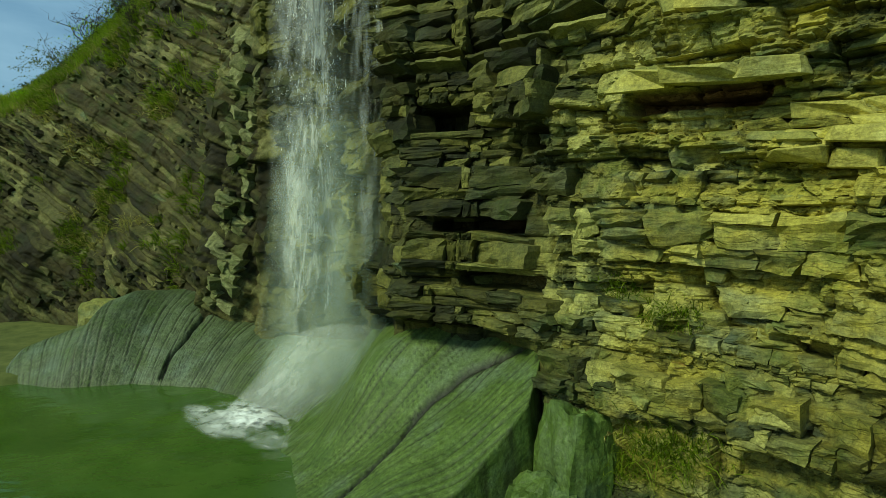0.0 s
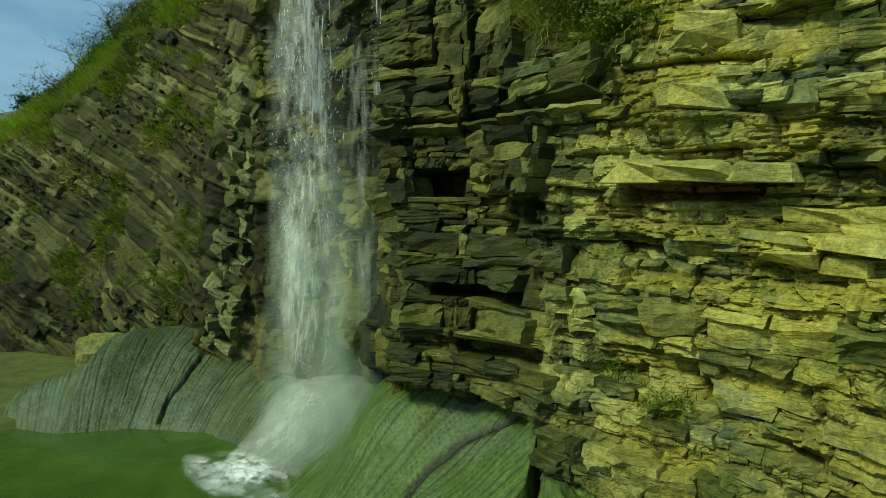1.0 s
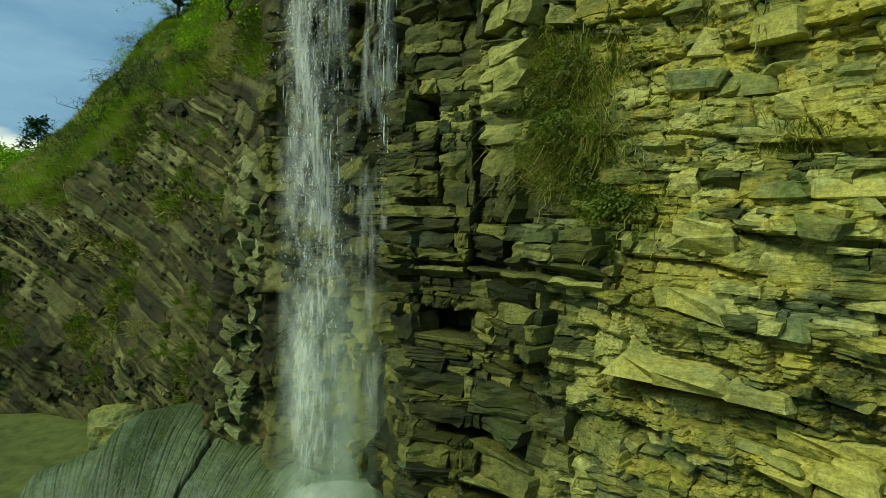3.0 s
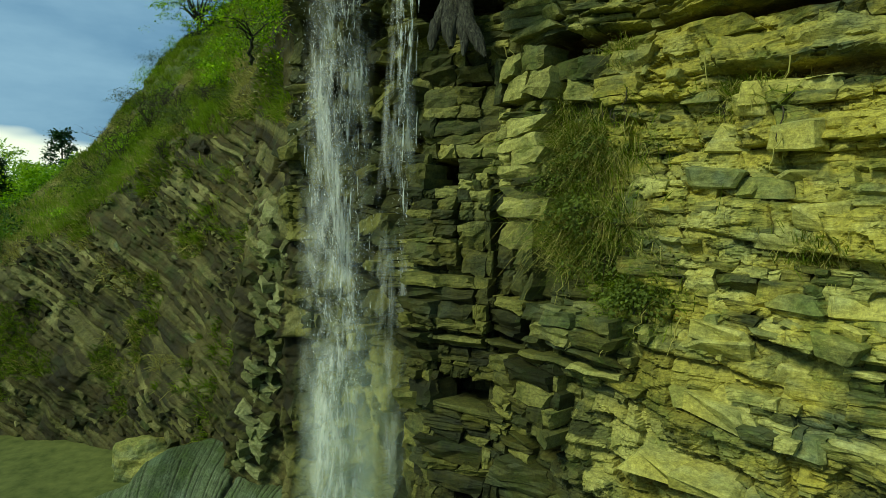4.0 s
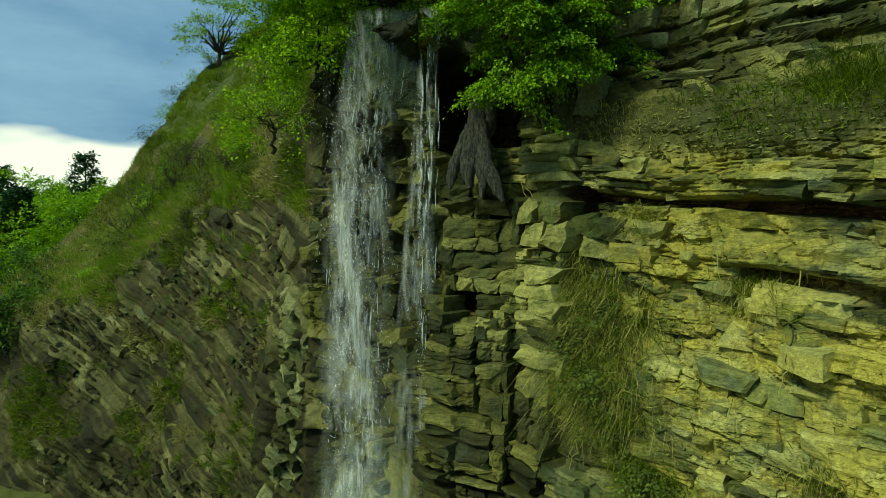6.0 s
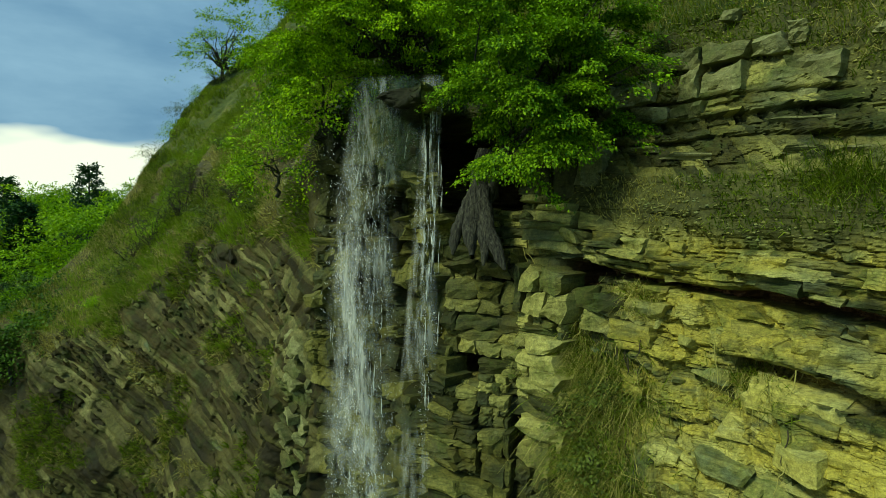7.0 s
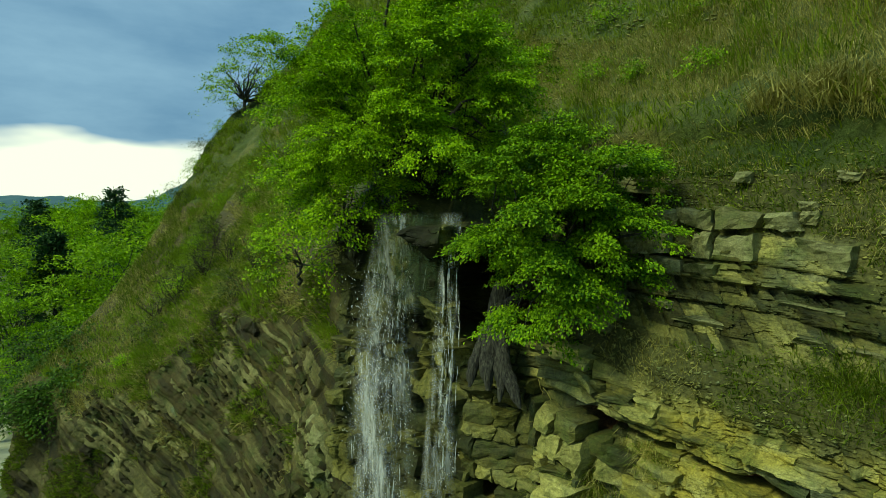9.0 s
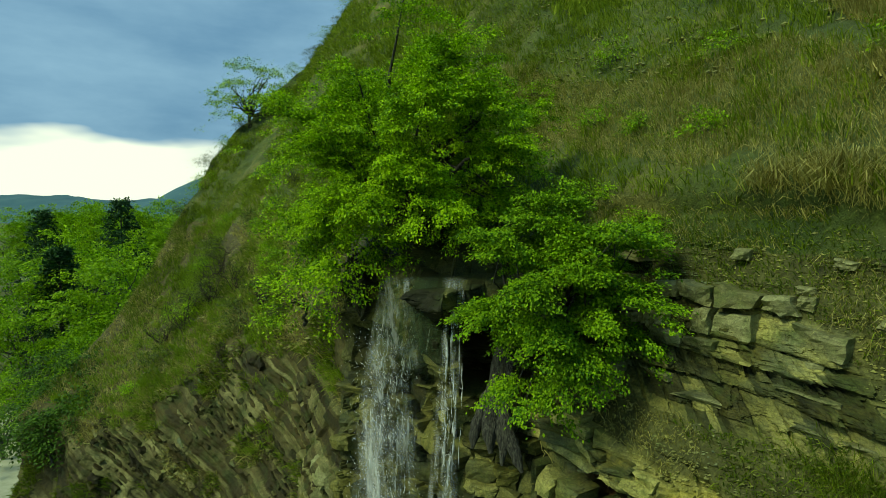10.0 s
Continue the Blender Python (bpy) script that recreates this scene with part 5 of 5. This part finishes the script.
rngw = np.random.RandomState(4)
for wx_, wy_, ws_ in ((-20.2, 28.0, 0.7), (-22.0, 31.5, 0.8), (-21.5, 34.0, 0.95), (-28.5, 31.5, 0.75), (-33.0, 36.5, 0.9), (-25.5, 26.5, 0.5), (-37.0, 41.0, 1.0)):
    copy_thing(proto, Matrix.Translation((wx_, wy_, -0.3)) @ Matrix.Rotation(wx_, 4, "Z") @ Matrix.Diagonal((ws_, ws_, ws_, 1)))
for i in range(38):
    wx_, wy_ = -43 - 1.3 * i - rngw.uniform(0, 5), 76 + rngw.uniform(0, 16) + 0.7 * i
    copy_thing((proto, proto2)[i % 2], Matrix.Translation((wx_, wy_, -1.4 - 0.02 * i)) @ Matrix.Rotation(rngw.uniform(0, 6.28), 4, "Z") @ Matrix.Diagonal((*([rngw.uniform(1.05, 1.45)] * 3), 1)))
p0 = pine((-34.0, 48.9, -0.6), 14.6, 1)
pine((-42.5, 50.0, -0.6), 13.6, 2)
pine((-30.5, 37.0, -0.6), 11.0, 3)

# far hills, the haze of distance painted into their blue base colour
def far_hills():
    n, k = 160, 24
    u, w = np.meshgrid(np.linspace(-1, 1, n), np.linspace(0, 1, k))
    x, y = -2400 + 2600 * u, 2300 + 900 * w + 150 * u
    crest = 150 + 75 * np.exp(-((x + 1150) / 300) ** 2) + 90 * np.exp(-((x + 600) / 350) ** 2) + 125 * np.exp(-((x + 1500) / 170) ** 2) + 60 * fbm(x / 420, x * 0, 4, 3)
    z = -60 + crest * np.sin(w * math.pi / 2) + 12 * fbm(x / 90, y / 90, 4, 5)
    return mesh_from("far_hills", np.stack([x, y, z], -1).reshape(-1, 3), grid_faces(n, k), simple("haze_tinted_forest", (0.06, 0.13, 0.15), (0.09, 0.17, 0.17), 0.01, 1.0, 0.0), True)


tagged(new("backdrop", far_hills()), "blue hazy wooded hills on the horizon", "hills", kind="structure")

# ---------------------------------------------------------------- loose blocks in the cliff
def block_mesh(seed, mat):
    rng = np.random.RandomState(seed)
    bm = bmesh.new()
    bmesh.ops.create_cube(bm, size=1)
    for vv in bm.verts:
        vv.co += Vector(rng.uniform(-0.2, 0.2, 3))
    bmesh.ops.bevel(bm, geom=bm.edges[:], offset=0.09, segments=1, affect="EDGES")
    for vv in bm.verts:
        vv.co += Vector(rng.uniform(-0.045, 0.045, 3))
    me = bpy.data.meshes.new("rock_block")
    bm.to_mesh(me)
    bm.free()
    me.materials.append(mat)
    return me


YELLOW = [block_mesh(600 + i, ROCK_YELLOW) for i in range(8)]
PALE = [block_mesh(200 + i, ROCK_PIECE) for i in range(12)]
DARK = [block_mesh(300 + i, ROCK_DARK) for i in range(10)]
BROWN = [block_mesh(400 + i, ROCK_HILL) for i in range(10)]
GREY = [block_mesh(500 + i, ROCK_GREY) for i in range(10)]


QUEUE = []


def set_block(parent, kinds, k, x, z, w, d, h, out, dip=0.0, roll=0.0, twist=0.0):
    """A block of w x d x h to be set into the face at x, z, its front standing out by out."""
    QUEUE.append((parent, kinds[k % len(kinds)], x, z, w, d, h, out, dip, roll, twist))


def lay_blocks():
    xs, zs = np.array([q[2] for q in QUEUE]), np.array([q[3] for q in QUEUE])
    pts = land(xs, zs)[0]
    g = np.clip((face_y(xs + 0.25, zs) - face_y(xs - 0.25, zs)) / 0.5, -1.4, 0.4)
    for (parent, me, x, z, w, d, h, out, dip, roll, twist), q, gi in zip(QUEUE, pts, g):
        p = Vector(q) + Vector((gi, -1, 0)).normalized() * (out - d / 2)
        ob = new("rock_block", me)
        ob.parent = parent
        ob.matrix_world = pose(*p, roll, dip, math.degrees(math.atan(gi)) + twist) @ Matrix.Diagonal((w, d, h, 1))


def block_data(rows, seed, wall=None, wet_dark_k=1.0):
    """Chamfered, slightly crooked blocks from rows of x, z, width, height, front, dip, undercut, tone shift: points, faces, values."""
    rng = np.random.RandomState(seed)
    x, z, w, h, out, dip, cut, shade = np.array(rows).T
    n = len(x)
    g = np.clip((face_y(x + 0.25, z) - face_y(x - 0.25, z)) / 0.5, -1.4, 0.4)
    ln = np.sqrt(1 + g * g)
    T = np.stack([1 / ln, g / ln, 0 * g], -1)
    N = np.stack([g / ln, -1 / ln, 0 * g], -1)
    c, s_ = np.cos(dip)[:, None], np.sin(dip)[:, None]
    up = np.array([0, 0, 1.0])
    A, B = T * c - up * s_, T * s_ + up * c
    base = np.stack([x, face_y(x, z), z], -1) + N * (wall or swell)(x, z)[:, None]
    depth = 0.34 + 0.4 * w
    cham = np.minimum(0.03, 0.2 * np.minimum(w, h)) * rng.uniform(0.4, 1.6, n)
    ta, tb = rng.normal(0, 0.10, n) * w, rng.normal(-0.06, 0.12, n) * h
    nu, nv = 6, 5
    gu, gv = [q.ravel() for q in np.meshgrid(np.linspace(-1, 1, nu), np.linspace(-1, 1, nv))]
    rim = np.maximum(np.abs(gu) > 0.99, np.abs(gv) > 0.99)
    skew = rng.normal(0, 0.09, (2, n))[:, :, None]
    taper = rng.normal(0, 0.10, (2, n))[:, :, None]
    ha, hb = 0.5 * w[:, None], 0.5 * h[:, None]
    pa = ha * (gu * (1 + taper[0] * gv) + skew[0] * gv)
    pb = hb * (gv * (1 + taper[1] * gu) + skew[1] * gu)
    # worn outlines, broken planes
    fx, fz = x[:, None] + pa / ln[:, None], z[:, None] + pb
    small = np.minimum(w, h)[:, None]
    pa = pa * 0.99 + 0.22 * small * fbm(fx * 9, fz * 9, 2, seed + 1) * (np.abs(gu) > 0.5)
    pb = pb * 0.98 + 0.22 * small * fbm(fx * 9, fz * 9, 2, seed + 2) * (np.abs(gv) > 0.4)
    f = out[:, None] + ta[:, None] * gu + tb[:, None] * gv - cut[:, None] * np.clip(0.5 - gv, 0, 1)
    f = f + facets(fx * 5 + seed, fz * 6, 71, 1.0) * np.minimum(0.085, 0.4 * small) + facets(fx * 13, fz * 15, 73, 0.03)
    f = f - rim * cham[:, None] * rng.uniform(0.2, 1.7, (n, nu * nv))
    P = base[:, None] + A[:, None] * pa[:, :, None] + B[:, None] * pb[:, :, None]
    grid = np.arange(nu * nv).reshape(nv, nu)
    loop = np.concatenate([grid[0, :-1], grid[:-1, -1], grid[-1, :0:-1], grid[:0:-1, 0]])
    back = P[:, loop] + N[:, None] * (out - depth)[:, None, None]
    V = np.concatenate([P + N[:, None] * f[:, :, None], back], 1)
    count = V.shape[1]
    F = [tuple(q) for q in grid_faces(nu, nv)]
    m = len(loop)
    F += [(loop[(k + 1) % m], loop[k], nu * nv + k, nu * nv + (k + 1) % m) for k in range(m)]
    _, soil, ochre, wet, _, tone, rust = relief(x, z)
    tone = np.clip(0.55 * rng.rand(n) + 0.35 * tone + shade + 0.05, 0, 1)
    data = {"soil": 0.25 * soil, "ochre": np.clip(ochre * rng.uniform(0.3, 1.5, n), 0, 1), "wet": wet_dark_k * wet * rng.uniform(0.75, 1.1, n), "tone": np.clip(0.5 + 1.25 * (tone - 0.5), 0, 1), "rust": 0.3 * rust}
    return V, np.array(F), data


def blocks_mesh(name, rows, mat, seed, wall=None, wet_dark_k=1.0):
    """Many blocks joined in one mesh."""
    V, F, data = block_data(rows, seed, wall, wet_dark_k)
    n, count = V.shape[:2]
    F = (np.arange(n)[:, None, None] * count + F[None]).reshape(-1, 4)
    return mesh_from(name, V.reshape(-1, 3), F, mat, False, {k: np.repeat(v, count) for k, v in data.items()})


def block_parts(parent, rows, mat, seed, wall=None, wet_dark_k=1.0):
    """The same, each block a part of its own."""
    V, F, data = block_data(rows, seed, wall, wet_dark_k)
    for k in range(len(V)):
        part("rock_block", mesh_from("rock_block", V[k], F, mat, False, {key: np.repeat(val[k], V.shape[1]) for key, val in data.items()}), parent)


def in_hollow(x, z, grow=0.0):
    return any(x0 - grow < x < x1 + grow and z0 - grow < z < z1 + grow for x0, x1, z0, z1, _ in HOLLOWS)


def slope_at(x, z):
    return float(np.clip((face_y(np.array([x + 0.25]), np.array([z])) - face_y(np.array([x - 0.25]), np.array([z])))[0] / 0.5, -1.4, 0.4))


def east_courses(seed):
    """Beds of blocks in the ochre face: thick beds between packets of thin ones, broken off here and there."""
    rng = np.random.RandomState(seed)
    rows, b, packet, thick = [], 0.2, 0, False
    while b < 9.75:
        if packet <= 0:
            thick = not thick
            packet = rng.randint(1, 3) if thick else rng.randint(2, 6)
        packet -= 1
        th = rng.uniform(0.15, 0.33) if thick else rng.uniform(0.05, 0.12)
        if 8.45 < b < 9.7:
            th = max(th, 0.2)
        stand = rng.normal(0.045, 0.04) if thick else rng.normal(-0.02, 0.05)
        x = 0.95 + rng.uniform(0, 0.2)
        while x < 5.0:
            w = th * (rng.uniform(0.8, 2.6) if thick else rng.uniform(1.0, 4.5))
            bc = b + th / 2
            k = 0.09 * np.interp(bc, [2, 9], [0.4, 1.3])
            z = bc - k * (x - 1.5) + 0.05 * float(vnoise(np.array([x * 1.3]), np.array([bc * 0.5]), seed + 3)[0])
            gi = slope_at(x, z)
            ln = math.sqrt(1 + gi * gi)
            dx = w / ln
            x += dx
            xc = x - dx / 2
            gone = float(vnoise(np.array([xc * 1.4]), np.array([z * 2.0]), seed + 1)[0])
            if in_hollow(xc, z) or gone > 0.13 or (abs(xc - 1.4) < 0.3 + 0.12 * rng.rand() and 5.8 < z < 8.3):
                continue
            line = abs(z - (9.12 - 0.12 * (xc - 1.5)))
            if line < 0.1 or (abs(z - (8.35 - 0.12 * (xc - 1.5))) < 0.12 and xc > 2.7):
                continue
            over = 0.1 if 0.13 < z - (9.12 - 0.12 * (xc - 1.5)) < 0.45 else 0.0
            dip = math.atan(k / ln) + rng.normal(0, 0.02)
            front = stand + over + rng.normal(0, 0.03) - (0.06 if gone > 0.03 else 0)
            if th > 0.13 and rng.rand() < 0.4:
                q = rng.uniform(0.3, 0.7)
                for lo, hi in ((0, q), (q, 1)):
                    rows.append((xc, z + th * ((lo + hi) / 2 - 0.5), w, th * (hi - lo), front + rng.normal(0, 0.03), dip, 0.0, rng.normal(0, 0.06)))
            else:
                rows.append((xc, z, w, th, front, dip, rng.uniform(0, 0.08) if thick else 0.0, 0.08 if thick else -0.03))
        b += th
    return rows


# the dark pillar beside the fall, stack by stack: x0, x1, z0, z1, how far it stands out, beds, undercut
STACKS_HIGH = [(0.62, 1.2, 8.4, 9.1, 0.26, 2, 0.0), (0.6, 1.08, 6.75, 8.35, 0.14, 9, 0.0), (-0.65, 0.6, 7.66, 8.8, 0.02, 5, 0.0), (-0.7, 0.6, 8.86, 9.35, 0.14, 2, 0.1),
               (0.0, 1.2, 9.36, 10.05, 0.02, 5, 0.0), (-0.95, -0.52, 6.95, 7.75, 0.05, 4, 0.0), (-0.06, 0.38, 6.72, 7.62, 0.06, 6, 0.0),
               (-0.05, 0.4, 5.96, 6.7, 0.1, 2, 0.0), (-0.82, -0.07, 6.08, 7.2, 0.14, 8, 0.0), (0.55, 0.9, 5.72, 6.75, 0.12, 3, 0.0)]
STACKS_LOW = [(-0.78, 0.36, 5.25, 5.95, 0.22, 4, 0.0), (-0.78, 0.3, 4.98, 5.26, 0.2, 2, 0.22), (0.42, 1.7, 5.3, 5.68, 0.2, 2, 0.0), (0.5, 1.72, 4.95, 5.3, 0.24, 2, 0.2),
              (0.57, 1.18, 4.22, 4.98, 0.25, 4, 0.0), (-0.32, 0.5, 4.58, 4.98, 0.08, 4, 0.0), (-0.8, -0.38, 4.1, 4.9, 0.0, 4, 0.0), (-0.55, 0.85, 3.74, 4.2, 0.08, 5, 0.0),
              (-0.5, 0.95, 3.12, 3.74, 0.18, 3, 0.04), (-0.45, 1.0, 2.48, 2.92, 0.14, 3, 0.03), (-0.6, 1.08, 1.84, 2.26, 0.08, 4, 0.0), (-0.9, -0.5, 1.9, 4.1, -0.05, 9, 0.0)]


def pillar_courses(stacks, seed):
    rng = np.random.RandomState(seed)
    rows = []
    for x0, x1, z0, z1, stand, beds, cut in stacks:
        cuts = np.concatenate([[0], np.cumsum(rng.uniform(0.5, 1.6, beds))])
        cuts = z0 + (z1 - z0) * cuts / cuts[-1]
        joints = [x0 + (x1 - x0) * f for f in np.sort(rng.uniform(0.12, 0.88, rng.randint(1, 3) + int(2.2 * (x1 - x0))))]
        for lo, hi in zip(cuts[:-1], cuts[1:]):
            th = hi - lo
            edges = [x0 + rng.normal(0, 0.015)] + [q + rng.normal(0, 0.012) for q in joints if rng.rand() < 0.75] + [x1 + rng.normal(0, 0.015)]
            if th < 0.16:
                edges += list(rng.uniform(x0, x1, rng.randint(0, 3)))
            edges = sorted(edges)
            for a, e in zip(edges[:-1], edges[1:]):
                if e - a < 0.03:
                    continue
                xc, zc = (a + e) / 2, (lo + hi) / 2
                if in_hollow(xc, zc, -0.03):
                    continue
                ln = math.sqrt(1 + slope_at(xc, zc) ** 2)
                rows.append((xc, zc - 0.03 * (xc - (x0 + x1) / 2), (e - a) * ln, th, stand + rng.normal(0, 0.022), 0.03 + rng.normal(0, 0.012), cut, rng.normal(0, 0.05)))
    return rows


def fall_ledges(seed):
    """Wet ledges that break the falling water."""
    rng = np.random.RandomState(seed)
    rows = []
    for i in range(95):
        z = rng.uniform(1.6, 10.3)
        rows.append((rng.uniform(-3.3, -0.75), z, rng.uniform(0.2, 0.75), rng.uniform(0.1, 0.36), rng.uniform(0.05, 0.34), rng.normal(-0.1, 0.12), rng.uniform(0, 0.1), rng.normal(-0.08, 0.1)))
    return rows


def west_courses(seed):
    """Thin broken beds that dip to the east, half buried in earth."""
    rng = np.random.RandomState(seed)
    rows, level = [], -7.0
    while level < 8.5:
        th = rng.uniform(0.04, 0.11) if rng.rand() < 0.75 else rng.uniform(0.12, 0.2)
        along = -17.0
        whole = rng.rand()
        while along < 1:
            w = rng.uniform(0.1, 0.36) + (0.2 if th > 0.13 else 0)
            along += w
            x, z = along * 0.84 + level * 0.54, level * 0.84 - along * 0.54
            if not (-13.5 < x < -4.7 and 0.5 < z < np.interp(x, BX, BZ) + 0.1):
                continue
            if float(vnoise(np.array([along * 0.9]), np.array([level * 1.1]), seed)[0]) > (0.16 if whole > 0.75 else -0.08):
                continue
            rows.append((x, z, w, th, rng.normal(0.03, 0.035), 0.57 + rng.normal(0, 0.05), 0.0, 0.26 * (whole > 0.75) - 0.2 + rng.normal(0, 0.12)))
        level += th + rng.uniform(0.03, 0.16)
    return rows


def spur_courses(seed):
    """The narrow rib of stacked blocks west of the fall."""
    rng = np.random.RandomState(seed)
    rows, z = [], 1.3
    while z < 7.0:
        th = rng.uniform(0.1, 0.34)
        x = np.interp(z, [1.3, 3.0, 5.9, 7.0], [-4.72, -4.45, -4.12, -3.95])
        for k in range(3):
            w = rng.uniform(0.3, 0.6)
            rows.append((x - 0.25 + 0.25 * k + rng.normal(0, 0.03), z + th / 2 + 0.1 * (1 - k), w, th, (0.2, 0.3, 0.14)[k] + rng.normal(0, 0.05), 0.5 + rng.normal(0, 0.06), 0.0, 0.05 + rng.normal(0, 0.1)))
        z += th
    return rows


def west_relief(x, z):
    return relief(x, z)[0]


part("block_courses", blocks_mesh("block_courses", fall_ledges(321), ROCK_RIGHT, 322, west_relief), cliff, "wet ledges behind the falling water")["kind"] = "stuff"
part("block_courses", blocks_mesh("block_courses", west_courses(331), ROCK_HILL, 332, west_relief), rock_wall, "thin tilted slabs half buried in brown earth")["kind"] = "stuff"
part("block_courses", blocks_mesh("block_courses", spur_courses(341), ROCK_GREY_BEDS, 342, None, 0.2), rock_wall, "narrow rib of stacked blocks beside the fall")["kind"] = "stuff"
def upper_courses(seed):
    """Two massive beds over thin ones, half buried in the earthy slope, and the grey laminated outcrop by the young tree."""
    rng = np.random.RandomState(seed)
    rows = []
    for bed, h, out, x0, x1, tone, wlo, whi in ((11.98, 0.26, 0.22, 1.9, 3.7, 0.3, 0.25, 0.6), (11.62, 0.34, 0.26, 1.75, 3.95, 0.38, 0.3, 0.65), (11.28, 0.26, 0.14, 1.8, 3.6, 0.3, 0.25, 0.6),
                                              (10.98, 0.1, 0.1, 1.6, 4.6, 0.05, 0.4, 1.1), (10.8, 0.08, 0.04, 1.5, 4.8, 0.1, 0.4, 1.1), (10.62, 0.1, 0.08, 1.5, 4.4, 0.0, 0.4, 1.1), (10.4, 0.08, 0.05, 1.5, 3.6, 0.05, 0.3, 0.9)):
        x = x0
        while x < x1:
            w = rng.uniform(wlo, whi)
            dx = w / 1.45
            if rng.rand() < (0.68 if h > 0.2 else 0.45):
                rows.append((x + dx / 2, bed - 0.05 * (x - 2.5) + rng.normal(0, 0.015), w, h * rng.uniform(0.8, 1.1), out + rng.normal(0, 0.05), 0.06 + rng.normal(0, 0.03), 0.05, tone + rng.normal(0, 0.06)))
            x += dx
    for k in range(9):
        rows.append((2.12 + rng.normal(0, 0.02), 12.42 + 0.06 * k, 0.5 + rng.normal(0, 0.04), 0.055, 0.42 - 0.012 * k + rng.normal(0, 0.015), 0.12, 0.0, 0.05))
    for k, (x, z) in enumerate(((3.75, 12.15), (3.72, 12.0), (4.3, 11.9), (4.5, 11.85), (4.1, 12.5), (4.6, 12.9), (3.3, 12.55))):
        rows.append((x, z, rng.uniform(0.18, 0.36), rng.uniform(0.08, 0.18), 0.14, 0.1, 0.0, 0.3))
    # the smooth olive panel under the young tree
    rows.append((1.62, 10.62, 0.42, 0.62, 0.2, 0.03, 0.0, -0.15))
    rows.append((1.25, 10.45, 0.4, 0.7, 0.1, 0.03, 0.0, -0.2))
    return rows


def no_swell(x, z):
    return 0.0 * x


part("block_courses", blocks_mesh("block_courses", upper_courses(351), ROCK_GREY_BEDS, 352, no_swell, 0.5), cliff, "grey-green massive blocks in the earthy slope")["kind"] = "stuff"
part("block_courses", blocks_mesh("block_courses", east_courses(301), ROCK_RIGHT, 302), cliff, "broken ochre and grey-green blocks in beds")["kind"] = "stuff"
part("block_courses", blocks_mesh("block_courses", pillar_courses(STACKS_HIGH, 311), ROCK_RIGHT, 313), cliff, "dark wet blocks stacked in the pillar")["kind"] = "stuff"

block_parts(cliff, pillar_courses(STACKS_LOW, 312), ROCK_RIGHT, 314)

rngb = np.random.RandomState(77)
for i in range(110):
    bx_, bz_ = rngb.uniform(1.15, 4.3), rngb.uniform(0.6, 9.4)
    if bx_ > 0.74 * (4.0 + 0.33 * (bz_ - 3.2)) + 0.9:
        continue
    set_block(cliff, PALE, i, bx_, bz_, rngb.uniform(0.1, 0.36), rngb.uniform(0.25, 0.4), rngb.uniform(0.045, 0.13), rngb.uniform(0.01, 0.07), 4 + rngb.normal(0, 4), rngb.normal(0, 7), rngb.normal(0, 12))
for i in range(16):
    set_block(cliff, DARK, i, rngb.uniform(-0.6, 1.0), rngb.uniform(1.8, 9.2), rngb.uniform(0.12, 0.34), 0.35, rngb.uniform(0.06, 0.16), rngb.uniform(0.0, 0.06), rngb.normal(0, 3), rngb.normal(0, 4), rngb.normal(0, 8))
# the pale ledge, and pale slabs east of it
for i, (x_, w_) in enumerate(((2.02, 0.55), (2.38, 0.62), (2.7, 0.45))):
    set_block(cliff, YELLOW, i + 3, x_, 4.4 - 0.035 * i, w_, 0.7, 0.17, 0.24 + 0.03 * (i % 2), 4, 8, 3 * (i % 3))
for i in range(14):
    set_block(cliff, YELLOW, i + 1, 2.78 + 0.06 * i, 3.62 + 0.11 * (i % 4) + rngb.normal(0, 0.02), rngb.uniform(0.3, 0.5), 0.5, rngb.uniform(0.1, 0.16), rngb.uniform(0.08, 0.16), 5, 6, rngb.normal(0, 8))
# large smooth blocks in the yellow face
for i in range(26):
    x_ = rngb.uniform(1.9, 3.1)
    z_ = rngb.uniform(4.8, 8.2)
    set_block(cliff, YELLOW if i % 3 else PALE, i, x_ + 0.12 * (z_ - 5), z_, rngb.uniform(0.35, 0.6), 0.5, rngb.uniform(0.13, 0.24), rngb.uniform(0.03, 0.1), 5 + rngb.normal(0, 2), rngb.normal(5, 5), rngb.normal(0, 8))
# blocks stacked on the spur and in the tilted wall
for i in range(8):
    sz_ = rngb.uniform(0.6, 6.8)
    set_block(rock_wall, (BROWN, GREY)[i % 2], i, -4.75 + 0.12 * (sz_ - 4) + rngb.normal(0, 0.26), sz_, rngb.uniform(0.2, 0.7), 0.6, rngb.uniform(0.08, 0.34), rngb.uniform(-0.02, 0.1), 24 + rngb.normal(0, 7), rngb.normal(0, 9), rngb.normal(0, 22))
for row in range(16):
    level = -5.0 + 0.75 * row + rngb.normal(0, 0.08)
    along = rngb.uniform(-15, -14)
    while along < -3:
        along += rngb.uniform(0.4, 1.4) * (1 if rngb.rand() < 0.6 else 2.5)
        x_, z_ = along * 0.866 + level * 0.5, level * 0.866 - along * 0.5
        if -12.6 < x_ < -5.2 and 0.7 < z_ < np.interp(x_, BX, BZ) - 0.3:
            set_block(rock_wall, GREY if rngb.rand() < 0.45 else BROWN, row * 7 + int(along * 9), x_, z_, rngb.uniform(0.16, 0.5), 0.4, rngb.uniform(0.05, 0.11), rngb.uniform(0.0, 0.05), 32 + rngb.normal(0, 4), rngb.normal(0, 6), rngb.normal(0, 10))
lay_blocks()
